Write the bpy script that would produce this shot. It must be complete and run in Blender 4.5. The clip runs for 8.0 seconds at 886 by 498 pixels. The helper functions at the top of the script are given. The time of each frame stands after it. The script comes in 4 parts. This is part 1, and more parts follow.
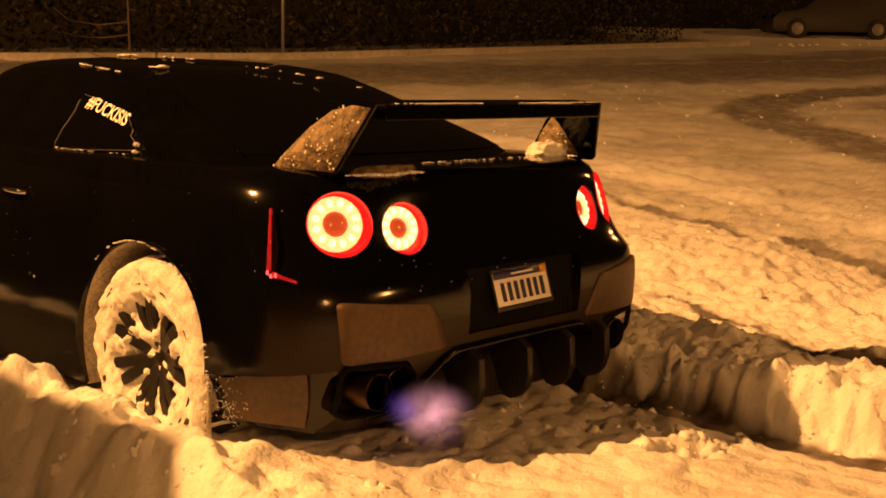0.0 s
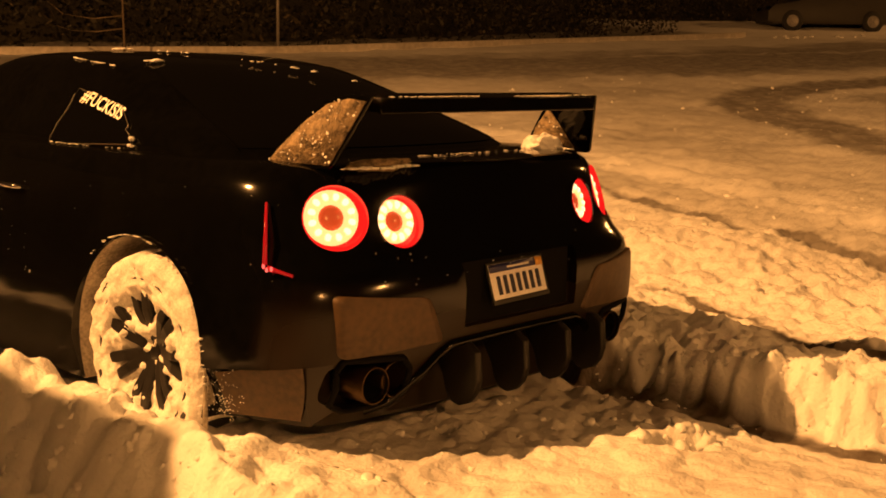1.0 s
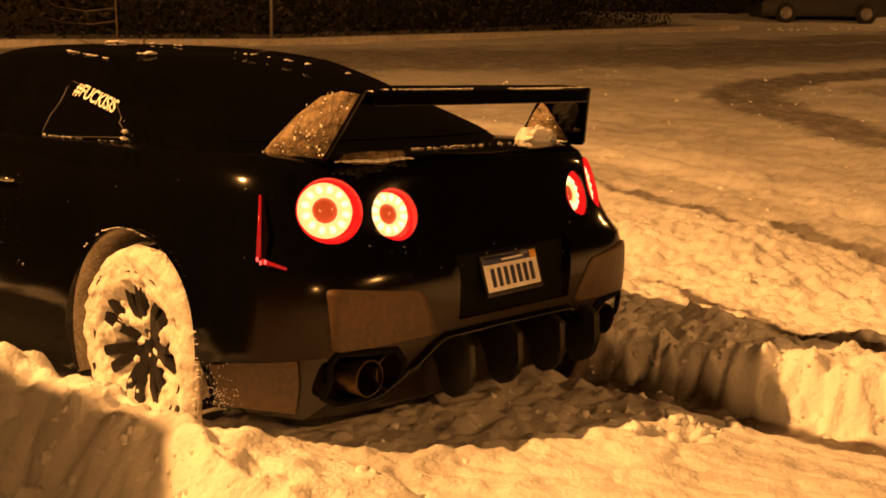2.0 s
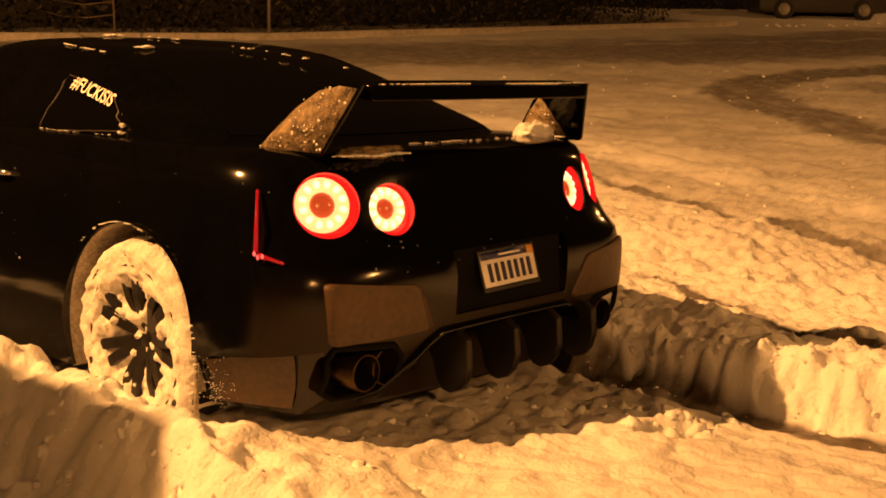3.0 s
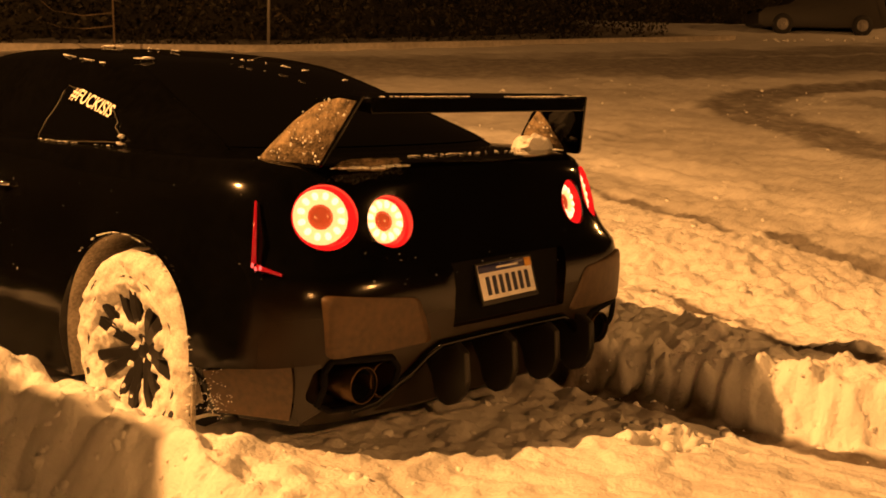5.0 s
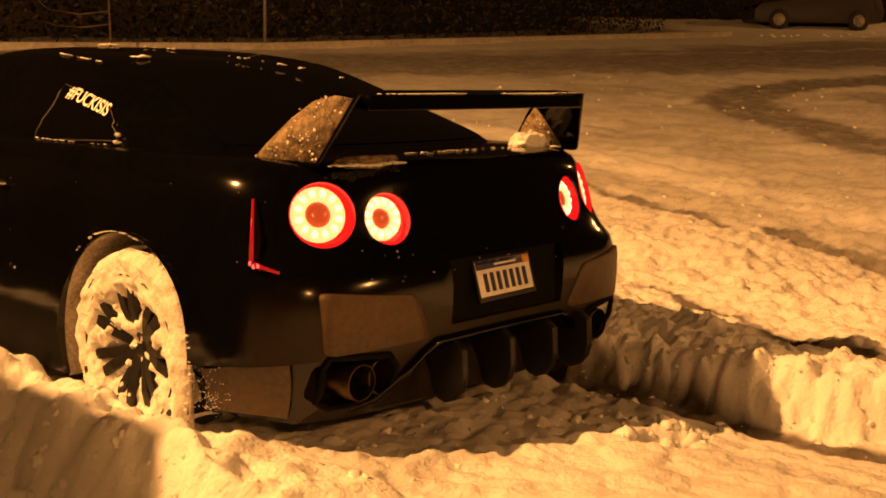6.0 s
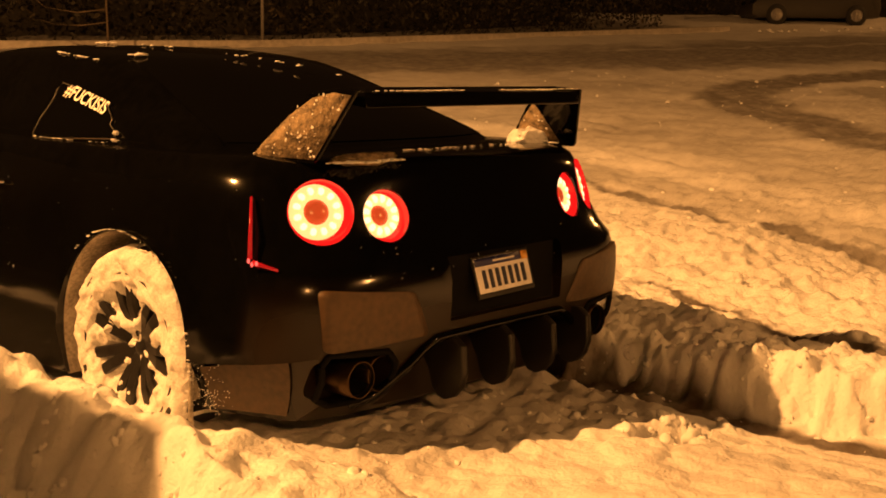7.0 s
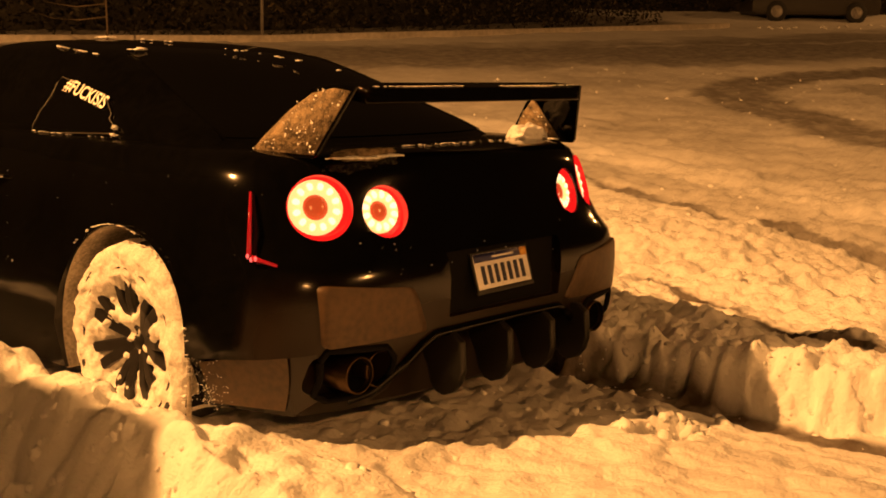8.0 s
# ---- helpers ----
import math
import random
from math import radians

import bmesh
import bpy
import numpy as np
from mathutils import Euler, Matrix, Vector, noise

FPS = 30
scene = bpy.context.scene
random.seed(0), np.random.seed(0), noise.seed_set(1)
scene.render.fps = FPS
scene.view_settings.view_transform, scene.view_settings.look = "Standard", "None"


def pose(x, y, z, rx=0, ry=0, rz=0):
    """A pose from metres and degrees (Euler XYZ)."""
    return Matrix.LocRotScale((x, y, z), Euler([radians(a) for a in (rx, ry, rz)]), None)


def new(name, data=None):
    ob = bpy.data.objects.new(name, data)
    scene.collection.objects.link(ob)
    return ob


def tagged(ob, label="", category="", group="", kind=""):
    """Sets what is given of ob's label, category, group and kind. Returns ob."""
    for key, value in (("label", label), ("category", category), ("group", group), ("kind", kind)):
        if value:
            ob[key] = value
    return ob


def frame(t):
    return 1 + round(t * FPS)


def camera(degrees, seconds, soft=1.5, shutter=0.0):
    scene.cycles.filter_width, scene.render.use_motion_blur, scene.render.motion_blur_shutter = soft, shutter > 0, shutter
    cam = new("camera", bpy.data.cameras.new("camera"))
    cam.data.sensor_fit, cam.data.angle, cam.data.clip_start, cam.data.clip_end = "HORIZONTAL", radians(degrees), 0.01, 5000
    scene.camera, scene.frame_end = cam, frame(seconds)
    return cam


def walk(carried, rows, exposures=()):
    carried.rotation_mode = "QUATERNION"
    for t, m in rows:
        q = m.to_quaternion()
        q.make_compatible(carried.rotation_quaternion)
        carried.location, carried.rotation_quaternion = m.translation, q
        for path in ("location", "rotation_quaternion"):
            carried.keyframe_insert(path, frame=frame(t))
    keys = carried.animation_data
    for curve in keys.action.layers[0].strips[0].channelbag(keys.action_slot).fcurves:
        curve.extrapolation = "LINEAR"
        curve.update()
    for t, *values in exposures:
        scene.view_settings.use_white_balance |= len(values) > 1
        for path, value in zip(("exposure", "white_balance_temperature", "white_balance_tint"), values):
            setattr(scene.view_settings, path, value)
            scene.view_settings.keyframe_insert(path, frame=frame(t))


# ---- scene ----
cam = camera(40.95, 8.0, soft=1.8)
EYE = (-3.251, -2.564, 1.286)
PATH = [
    (0.0, -47.324, -8.157, -1.055), (0.5, -47.445, -8.276, -0.929), (1.0, -47.545, -8.478, -0.919),
    (1.5, -47.769, -8.646, -0.830), (3.0, -47.950, -9.068, -1.090), (3.5, -48.061, -8.558, -1.125),
    (4.0, -47.999, -8.426, -1.289), (4.5, -47.971, -8.445, -1.402), (6.0, -48.153, -8.600, -1.137),
    (6.5, -48.240, -8.880, -0.978), (7.0, -48.259, -8.755, -0.890), (7.5, -48.232, -8.762, -1.124),
    (8.0, -48.275, -8.956, -1.091)]
walk(cam, [(t, pose(*EYE, 90 + pitch, roll, yaw)) for t, yaw, pitch, roll in PATH], exposures=[(0.0, 0.0), (8.0, 0.0)])

# ---- world and lamps ----
world = bpy.data.worlds.new("night_sky")
scene.world = world
world.use_nodes = True
world.node_tree.nodes["Background"].inputs[0].default_value = (0.036, 0.015, 0.0045, 1)
world.node_tree.nodes["Background"].inputs[1].default_value = 0.45

SODIUM = (1.0, 0.414, 0.104)


def street_light(name, x, y, z, watts, radius):
    lamp = bpy.data.lights.new(name, "POINT")
    lamp.energy, lamp.color, lamp.shadow_soft_size = watts, SODIUM, radius
    ob = new(name, lamp)
    ob.matrix_world = pose(x, y, z)
    return ob


street_light("street_lamp_light", -7.1, 5.0, 7.8, 12000, 0.05)
street_light("street_lamp_light", -14.0, -17.0, 10.0, 4500, 0.28)
street_light("street_lamp_light", 6.0, -19.0, 9.0, 4900, 0.28)
street_light("street_lamp_light", 41.0, 4.0, 8.5, 2200, 0.28)


# ---- materials ----
def material(name, color, rough=0.5, metal=0.0, coat=0.0, spread=0.0, scale=8.0, bump=0.0, bump_scale=40.0, spec=0.5, emit=None, power=0.0, sss=0.0):
    """A principled surface whose colour wanders by spread at two sizes, with relief."""
    m = bpy.data.materials.new(name)
    m.use_nodes = True
    nt = m.node_tree
    b = nt.nodes["Principled BSDF"]
    b.inputs["Base Color"].default_value = (*color, 1)
    b.inputs["Roughness"].default_value, b.inputs["Metallic"].default_value = rough, metal
    b.inputs["Coat Weight"].default_value, b.inputs["Coat Roughness"].default_value = coat, 0.03
    b.inputs["Specular IOR Level"].default_value = spec
    if sss:
        b.inputs["Subsurface Weight"].default_value, b.inputs["Subsurface Radius"].default_value = sss, (0.02, 0.015, 0.012)
    if emit:
        b.inputs["Emission Color"].default_value, b.inputs["Emission Strength"].default_value = (*emit, 1), power
    if spread or bump:
        co = nt.nodes.new("ShaderNodeTexCoord")
    if spread:
        big, small, mix, ramp = (nt.nodes.new(k) for k in ("ShaderNodeTexNoise", "ShaderNodeTexNoise", "ShaderNodeMath", "ShaderNodeMixRGB"))
        big.inputs["Scale"].default_value, small.inputs["Scale"].default_value = scale, scale * 9
        big.inputs["Detail"].default_value = small.inputs["Detail"].default_value = 4
        mix.operation = "ADD"
        for n, s in ((big, 0), (small, 1)):
            nt.links.new(co.outputs["Object"], n.inputs["Vector"])
            nt.links.new(n.outputs["Fac"], mix.inputs[s])
        half = nt.nodes.new("ShaderNodeMath")
        half.operation = "MULTIPLY_ADD"
        half.inputs[1].default_value, half.inputs[2].default_value = 2.0, -1.5
        half.use_clamp = True
        nt.links.new(mix.outputs[0], half.inputs[0])
        ramp.inputs[1].default_value = (*[c * (1 - spread) for c in color], 1)
        ramp.inputs[2].default_value = (*[min(1, c * (1 + spread)) for c in color], 1)
        nt.links.new(half.outputs[0], ramp.inputs[0])
        nt.links.new(ramp.outputs[0], b.inputs["Base Color"])
    if bump:
        n, r = nt.nodes.new("ShaderNodeTexNoise"), nt.nodes.new("ShaderNodeBump")
        n.inputs["Scale"].default_value, n.inputs["Detail"].default_value = bump_scale, 6
        r.inputs["Strength"].default_value, r.inputs["Distance"].default_value = bump, 0.01
        nt.links.new(co.outputs["Object"], n.inputs["Vector"])
        nt.links.new(n.outputs["Fac"], r.inputs["Height"])
        nt.links.new(r.outputs[0], b.inputs["Normal"])
    return m


SNOW = material("snow", (0.80, 0.80, 0.80), 0.75, spread=0.08, scale=1.5, bump=0.75, bump_scale=62, spec=0.3)
GROUND = material("trodden_snow", (0.80, 0.80, 0.80), 0.75, spread=0.08, scale=1.5, bump=0.75, bump_scale=62, spec=0.3)
nt = GROUND.node_tree
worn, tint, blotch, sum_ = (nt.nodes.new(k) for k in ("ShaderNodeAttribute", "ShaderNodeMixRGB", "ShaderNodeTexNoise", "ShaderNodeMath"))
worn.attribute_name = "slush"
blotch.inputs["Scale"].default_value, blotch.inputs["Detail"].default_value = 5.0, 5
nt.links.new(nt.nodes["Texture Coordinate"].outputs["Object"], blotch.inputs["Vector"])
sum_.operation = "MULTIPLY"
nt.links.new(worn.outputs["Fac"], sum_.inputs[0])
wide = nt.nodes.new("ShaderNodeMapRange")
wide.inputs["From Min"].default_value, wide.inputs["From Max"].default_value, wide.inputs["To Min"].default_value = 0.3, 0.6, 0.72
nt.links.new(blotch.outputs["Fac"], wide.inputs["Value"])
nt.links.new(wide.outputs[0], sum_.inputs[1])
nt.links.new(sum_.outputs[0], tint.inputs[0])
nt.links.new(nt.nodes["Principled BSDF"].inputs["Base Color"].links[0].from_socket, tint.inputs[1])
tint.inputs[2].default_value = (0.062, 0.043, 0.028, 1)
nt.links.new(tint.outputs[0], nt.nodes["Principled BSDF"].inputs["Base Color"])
heave, swell = nt.nodes.new("ShaderNodeTexNoise"), nt.nodes.new("ShaderNodeBump")
heave.inputs["Scale"].default_value, heave.inputs["Detail"].default_value = 9.0, 5
swell.inputs["Strength"].default_value, swell.inputs["Distance"].default_value = 0.2, 0.05
nt.links.new(nt.nodes["Texture Coordinate"].outputs["Object"], heave.inputs["Vector"])
nt.links.new(heave.outputs["Fac"], swell.inputs["Height"])
nt.links.new(nt.nodes["Bump"].outputs[0], swell.inputs["Normal"])
nt.links.new(swell.outputs[0], nt.nodes["Principled BSDF"].inputs["Normal"])
CRUST = material("packed_snow", (0.74, 0.72, 0.69), 0.8, spread=0.22, scale=14, bump=0.7, bump_scale=55, spec=0.25)
PAINT = material("black_paint", (0.0018, 0.0018, 0.0018), 0.07, coat=0.06, spread=0.3, scale=3, spec=0.26)
# Paint turns browner and rougher low on the rear end, in uneven patches.
LOW_BROWN = material("low_brown_paint", (0.0018, 0.0018, 0.0018), 0.07, spec=0.32, spread=0.3, scale=3)
nt = LOW_BROWN.node_tree
where, split, patch, add_, reach, brown_mix, haze, back, both = (nt.nodes.new("ShaderNode" + k) for k in ("TexCoord", "SeparateXYZ", "TexNoise", "Math", "MapRange", "MixRGB", "MapRange", "MapRange", "Math"))
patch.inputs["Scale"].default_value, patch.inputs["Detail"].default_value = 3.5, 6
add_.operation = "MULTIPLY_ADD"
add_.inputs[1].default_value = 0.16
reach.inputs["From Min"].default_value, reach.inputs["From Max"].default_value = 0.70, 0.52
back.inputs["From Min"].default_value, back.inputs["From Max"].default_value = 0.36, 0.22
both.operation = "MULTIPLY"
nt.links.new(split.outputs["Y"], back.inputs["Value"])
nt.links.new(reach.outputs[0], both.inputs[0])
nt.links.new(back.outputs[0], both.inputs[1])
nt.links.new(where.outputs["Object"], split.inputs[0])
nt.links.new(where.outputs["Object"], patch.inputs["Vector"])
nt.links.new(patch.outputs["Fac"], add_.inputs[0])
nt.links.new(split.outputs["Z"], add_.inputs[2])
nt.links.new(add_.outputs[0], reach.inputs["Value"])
nt.links.new(both.outputs[0], brown_mix.inputs[0])
nt.links.new(nt.nodes["Principled BSDF"].inputs["Base Color"].links[0].from_socket, brown_mix.inputs[1])
brown_mix.inputs[2].default_value = (0.011, 0.006, 0.0024, 1)
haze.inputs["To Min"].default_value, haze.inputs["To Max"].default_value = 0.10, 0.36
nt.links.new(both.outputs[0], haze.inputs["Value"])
nt.links.new(brown_mix.outputs[0], nt.nodes["Principled BSDF"].inputs["Base Color"])
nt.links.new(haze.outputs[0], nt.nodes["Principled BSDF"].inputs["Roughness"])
# Dull brown paint of the bumper panels and lower corners.
BROWN_PAINT = material("brown_dull_paint", (0.058, 0.032, 0.0125), 0.5, coat=0.0, spread=0.35, scale=5, bump=0.05, bump_scale=200)
GLASS = material("tinted_glass", (0.002, 0.002, 0.002), 0.04, spec=0.25)
TRIM = material("salt_dulled_trim", (0.028, 0.024, 0.02), 0.5, spread=0.3, scale=30)
PLASTIC = material("black_plastic", (0.012, 0.012, 0.012), 0.5, spread=0.4, scale=12, bump=0.15, bump_scale=300)
CARBON = material("dark_diffuser", (0.008, 0.007, 0.005), 0.42, coat=0.0, spread=0.3, scale=20)
RUBBER = material("rubber", (0.015, 0.015, 0.015), 0.8, spread=0.3, scale=20, bump=0.2, bump_scale=120)
ALLOY = material("dark_alloy", (0.009, 0.0085, 0.008), 0.38, metal=0.3, spread=0.3, scale=20)
STEEL = material("exhaust_steel", (0.075, 0.048, 0.026), 0.40, metal=1.0, spread=0.2, scale=30)
FROST = material("snow_dusted_paint", (0.19, 0.145, 0.090), 0.7, spread=0.9, scale=30, bump=1.0, bump_scale=70, spec=0.3)
# Pale for salt on the arch lips and for light on their edge.
DUSTY_LIT = material("salt_stained_lit_plastic", (0.28, 0.25, 0.21), 0.7, spread=0.5, scale=9, bump=0.3, bump_scale=60)


def glow(name, color, power, centre, reach, scale):
    """Thin burning gas: light mixed with clear air, in wisps that thin out to nothing."""
    m = bpy.data.materials.new(name)
    m.use_nodes = True
    nt = m.node_tree
    nt.nodes.remove(nt.nodes["Principled BSDF"])
    em, clear, mix, wisp, span, co, place, fade, thin = (nt.nodes.new("ShaderNode" + k) for k in ("Emission", "BsdfTransparent", "AddShader", "TexNoise", "MapRange", "TexCoord", "Mapping", "TexGradient", "Math"))
    em.inputs[0].default_value = (*color, 1)
    wisp.inputs["Scale"].default_value, wisp.inputs["Detail"].default_value = scale, 2
    span.inputs["From Min"].default_value, span.inputs["From Max"].default_value = 0.30, 0.66
    span.inputs["To Min"].default_value, span.inputs["To Max"].default_value = 0.25 * power, power
    place.inputs["Location"].default_value = [-c / r for c, r in zip(centre, reach)]
    place.inputs["Scale"].default_value = [1 / r for r in reach]
    fade.gradient_type = "QUADRATIC_SPHERE"
    thin.operation = "MULTIPLY"
    nt.links.new(co.outputs["Object"], wisp.inputs["Vector"])
    nt.links.new(co.outputs["Object"], place.inputs["Vector"])
    nt.links.new(place.outputs[0], fade.inputs["Vector"])
    nt.links.new(wisp.outputs["Fac"], span.inputs["Value"])
    nt.links.new(span.outputs[0], thin.inputs[0])
    nt.links.new(fade.outputs["Fac"], thin.inputs[1])
    nt.links.new(thin.outputs[0], em.inputs[1])
    nt.links.new(clear.outputs[0], mix.inputs[0])
    nt.links.new(em.outputs[0], mix.inputs[1])
    nt.links.new(mix.outputs[0], nt.nodes["Material Output"].inputs[0])
    return m


FLAME_PALE = glow("pale_violet_flame", (1.0, 0.40, 0.44), 0.60, (0.015, -0.03, -0.010), (0.130, 0.16, 0.120), 13)
FLAME_BLUE = glow("blue_flame", (0.22, 0.10, 0.80), 0.38, (-0.045, 0.04, 0.01), (0.065, 0.09, 0.075), 14)
FLAME_WARM = glow("orange_flame", (1.0, 0.38, 0.09), 2.4, (0.05, -0.10, -0.03), (0.16, 0.21, 0.12), 12)
SOOT_BLACK = material("soot_black", (0.004, 0.004, 0.004), 0.9, spec=0.1)
CHROME = material("chrome", (0.75, 0.74, 0.72), 0.12, metal=1.0)
RED_LENS = material("red_lens", (0.35, 0.005, 0.004), 0.08, spec=0.5, emit=(1.0, 0.016, 0.014), power=0.62)
LED = material("lit_led_ring", (0.8, 0.3, 0.1), 0.3, emit=(1.0, 0.56, 0.19), power=1.45)
LED_SPOT = material("lit_led", (0.8, 0.5, 0.2), 0.3, emit=(1.0, 0.76, 0.42), power=1.75)
CORE = material("red_core", (0.4, 0.02, 0.01), 0.2, emit=(1.0, 0.16, 0.03), power=0.36)
# Glow of the red reflection on the fender, tubes and dots.
RED_GLINT = material("red_glint", (0.16, 0.004, 0.003), 0.15, emit=(1.0, 0.014, 0.016), power=0.32)
HOT_RED = material("red_glint_spot", (0.6, 0.05, 0.04), 0.2, emit=(1.0, 0.12, 0.10), power=1.4)
PLATE = material("plate_white", (0.72, 0.71, 0.73), 0.5, spread=0.14, scale=18)
PLATE_BLUE = material("plate_blue", (0.015, 0.02, 0.10), 0.4)
PLATE_GOLD = material("plate_gold", (0.60, 0.33, 0.06), 0.4)
INK = material("plate_ink", (0.015, 0.02, 0.05), 0.5)
STICKER = material("white_vinyl", (0.82, 0.80, 0.76), 0.5)
KERB_SNOW = material("dirty_kerb_snow", (0.44, 0.41, 0.37), 0.8, spread=0.25, scale=1.2, bump=0.6, bump_scale=12)
SCREEN = material("dark_shadow_screen", (0.045, 0.042, 0.038), 0.85, spread=0.3, scale=1.0, bump=0.4, bump_scale=20)
STONE = material("kerb_stone", (0.42, 0.40, 0.37), 0.85, spread=0.25, scale=2, bump=0.4, bump_scale=20)
LEAF = material("winter_foliage", (0.040, 0.036, 0.018), 0.7, spread=0.5, scale=1.2)
nt = LEAF.node_tree
isle, pick = nt.nodes.new("ShaderNodeNewGeometry"), nt.nodes.new("ShaderNodeValToRGB")
nt.links.new(isle.outputs["Random Per Island"], pick.inputs[0])
pick.color_ramp.elements[0].color, pick.color_ramp.elements[1].color = (0.008, 0.006, 0.003, 1), (0.044, 0.031, 0.012, 1)
pick.color_ramp.elements.new(0.72).color = (0.015, 0.013, 0.006, 1)
nt.links.new(pick.outputs[0], nt.nodes["Principled BSDF"].inputs["Base Color"])
WOOD = material("dark_wood_floor", (0.012, 0.010, 0.006), 0.9, spread=0.6, scale=1.0)
TWIG = material("bark", (0.10, 0.075, 0.05), 0.85, spread=0.35, scale=6, bump=0.4, bump_scale=30)
GALV = material("galvanised_steel", (0.30, 0.29, 0.28), 0.5, metal=0.7, spread=0.2, scale=5)
GREY_PAINT = material("grey_car_paint", (0.035, 0.032, 0.029), 0.45, spec=0.3, coat=0.0, spread=0.1, scale=3)


# ---- builders ----
def mesh_of(bm, name, mat, smooth=True):
    me = bpy.data.meshes.new(name)
    bmesh.ops.recalc_face_normals(bm, faces=bm.faces[:])
    bm.to_mesh(me)
    bm.free()
    me.polygons.foreach_set("use_smooth", [smooth] * len(me.polygons))
    me.materials.append(mat)
    return me


def part(name, bm, mat, parent=None, label="", smooth=True):
    ob = new(name, mesh_of(bm, name, mat, smooth))
    ob.parent = parent
    return tagged(ob, label)


def soft_angle(ob, degrees=35):
    """Sharp edges where faces meet at more than that angle."""
    me, bm = ob.data, bmesh.new()
    bm.from_mesh(me)
    for e in bm.edges:
        if len(e.link_faces) == 2 and e.calc_face_angle(0) > radians(degrees):
            e.smooth = False
    bm.to_mesh(me)
    bm.free()
    return ob


def grid(rows, wrap=False):
    """A bmesh skin over rows of points."""
    bm = bmesh.new()
    vs = [[bm.verts.new(p) for p in r] for r in rows]
    n = len(vs[0])
    for a, b in zip(vs, vs[1:]):
        for i in range(n if wrap else n - 1):
            j = (i + 1) % n
            bm.faces.new((a[i], a[j], b[j], b[i]))
    return bm


def cap(bm, ring):
    bm.faces.new(ring)


def lathe(profile, steps=40, axis=None):
    """Turns (radius, height) pairs about the z axis; axis: a matrix for the result."""
    rows = [[(r * math.cos(2 * math.pi * k / steps), r * math.sin(2 * math.pi * k / steps), h) for k in range(steps)] for r, h in profile]
    bm = grid(rows, True)
    bmesh.ops.remove_doubles(bm, verts=bm.verts[:], dist=1e-5)
    if axis:
        bm.transform(axis)
    return bm


def box(sx, sy, sz, m=None, bevel=0.0, segments=2):
    bm = bmesh.new()
    bmesh.ops.create_cube(bm, size=1)
    bm.transform(Matrix.Diagonal((sx, sy, sz, 1)))
    if bevel:
        bmesh.ops.bevel(bm, geom=bm.edges[:], offset=bevel, segments=segments, affect="EDGES", profile=0.6)
    if m:
        bm.transform(m)
    return bm


def prism(outline, depth, m=None, bevel=0.0):
    """An outline in x and z, made depth thick along y."""
    bm = bmesh.new()
    a = [bm.verts.new((x, -depth / 2, z)) for x, z in outline]
    b = [bm.verts.new((x, depth / 2, z)) for x, z in outline]
    bm.faces.new(a), bm.faces.new(b[::-1])
    n = len(a)
    for i in range(n):
        bm.faces.new((a[i], a[(i + 1) % n], b[(i + 1) % n], b[i]))
    bmesh.ops.recalc_face_normals(bm, faces=bm.faces[:])
    if bevel:
        bmesh.ops.bevel(bm, geom=bm.edges[:], offset=bevel, segments=2, affect="EDGES", profile=0.6)
    if m:
        bm.transform(m)
    return bm


def tube(points, radii, steps=8):
    """A tapering round bar along points."""
    bm = bmesh.new()
    rows = []
    for i, p in enumerate(points):
        p = Vector(p)
        d = (Vector(points[min(i + 1, len(points) - 1)]) - Vector(points[max(i - 1, 0)])).normalized()
        u = d.orthogonal().normalized()
        v = d.cross(u)
        rows.append([bm.verts.new(p + radii[i] * (math.cos(2 * math.pi * k / steps) * u + math.sin(2 * math.pi * k / steps) * v)) for k in range(steps)])
    for a, b in zip(rows, rows[1:]):
        for k in range(steps):
            bm.faces.new((a[k], a[(k + 1) % steps], b[(k + 1) % steps], b[k]))
    bm.faces.new(rows[0][::-1]), bm.faces.new(rows[-1])
    return bm


def merge(*bms):
    out = bmesh.new()
    for b in bms:
        me = bpy.data.meshes.new("join")
        b.to_mesh(me)
        b.free()
        out.from_mesh(me)
        bpy.data.meshes.remove(me)
    return out


def lump(radius, m, seed, rough=0.35, levels=2):
    """An uneven clod."""
    bm = bmesh.new()
    bmesh.ops.create_icosphere(bm, subdivisions=levels, radius=1)
    for v in bm.verts:
        k = 1 + rough * noise.noise(v.co * 1.7 + Vector((seed * 3.1, seed * 1.7, seed))) + 0.5 * rough * noise.noise(v.co * 4.1 + Vector((seed, seed * 2.3, 5)))
        v.co = Vector((v.co.x * radius[0], v.co.y * radius[1], v.co.z * radius[2])) * k
    bm.transform(m)
    return bm


# ---- the ground ----
def field(x, y, seed):
    """Smooth noise between -1 and 1 on arrays."""
    xi, yi = np.floor(x), np.floor(y)
    fx, fy = x - xi, y - yi
    fx, fy = fx * fx * fx * (fx * (fx * 6 - 15) + 10), fy * fy * fy * (fy * (fy * 6 - 15) + 10)

    def at(i, j):
        h = np.sin(i * 127.1 + j * 311.7 + seed * 74.7) * 43758.5453
        return (h - np.floor(h)) * 2 - 1
    return (at(xi, yi) * (1 - fx) + at(xi + 1, yi) * fx) * (1 - fy) + (at(xi, yi + 1) * (1 - fx) + at(xi + 1, yi + 1) * fx) * fy


def fbm(x, y, seed, octaves=4):
    total, amp = np.zeros_like(x), 1.0
    for k in range(octaves):
        c, s = math.cos(0.7 * k + seed), math.sin(0.7 * k + seed)
        total += amp * field((x * c - y * s) * 2 ** k, (x * s + y * c) * 2 ** k, seed + k)
        amp *= 0.5
    return total


def step(a, b, v):
    k = np.clip((v - a) / (b - a), 0, 1)
    return k * k * (3 - 2 * k)


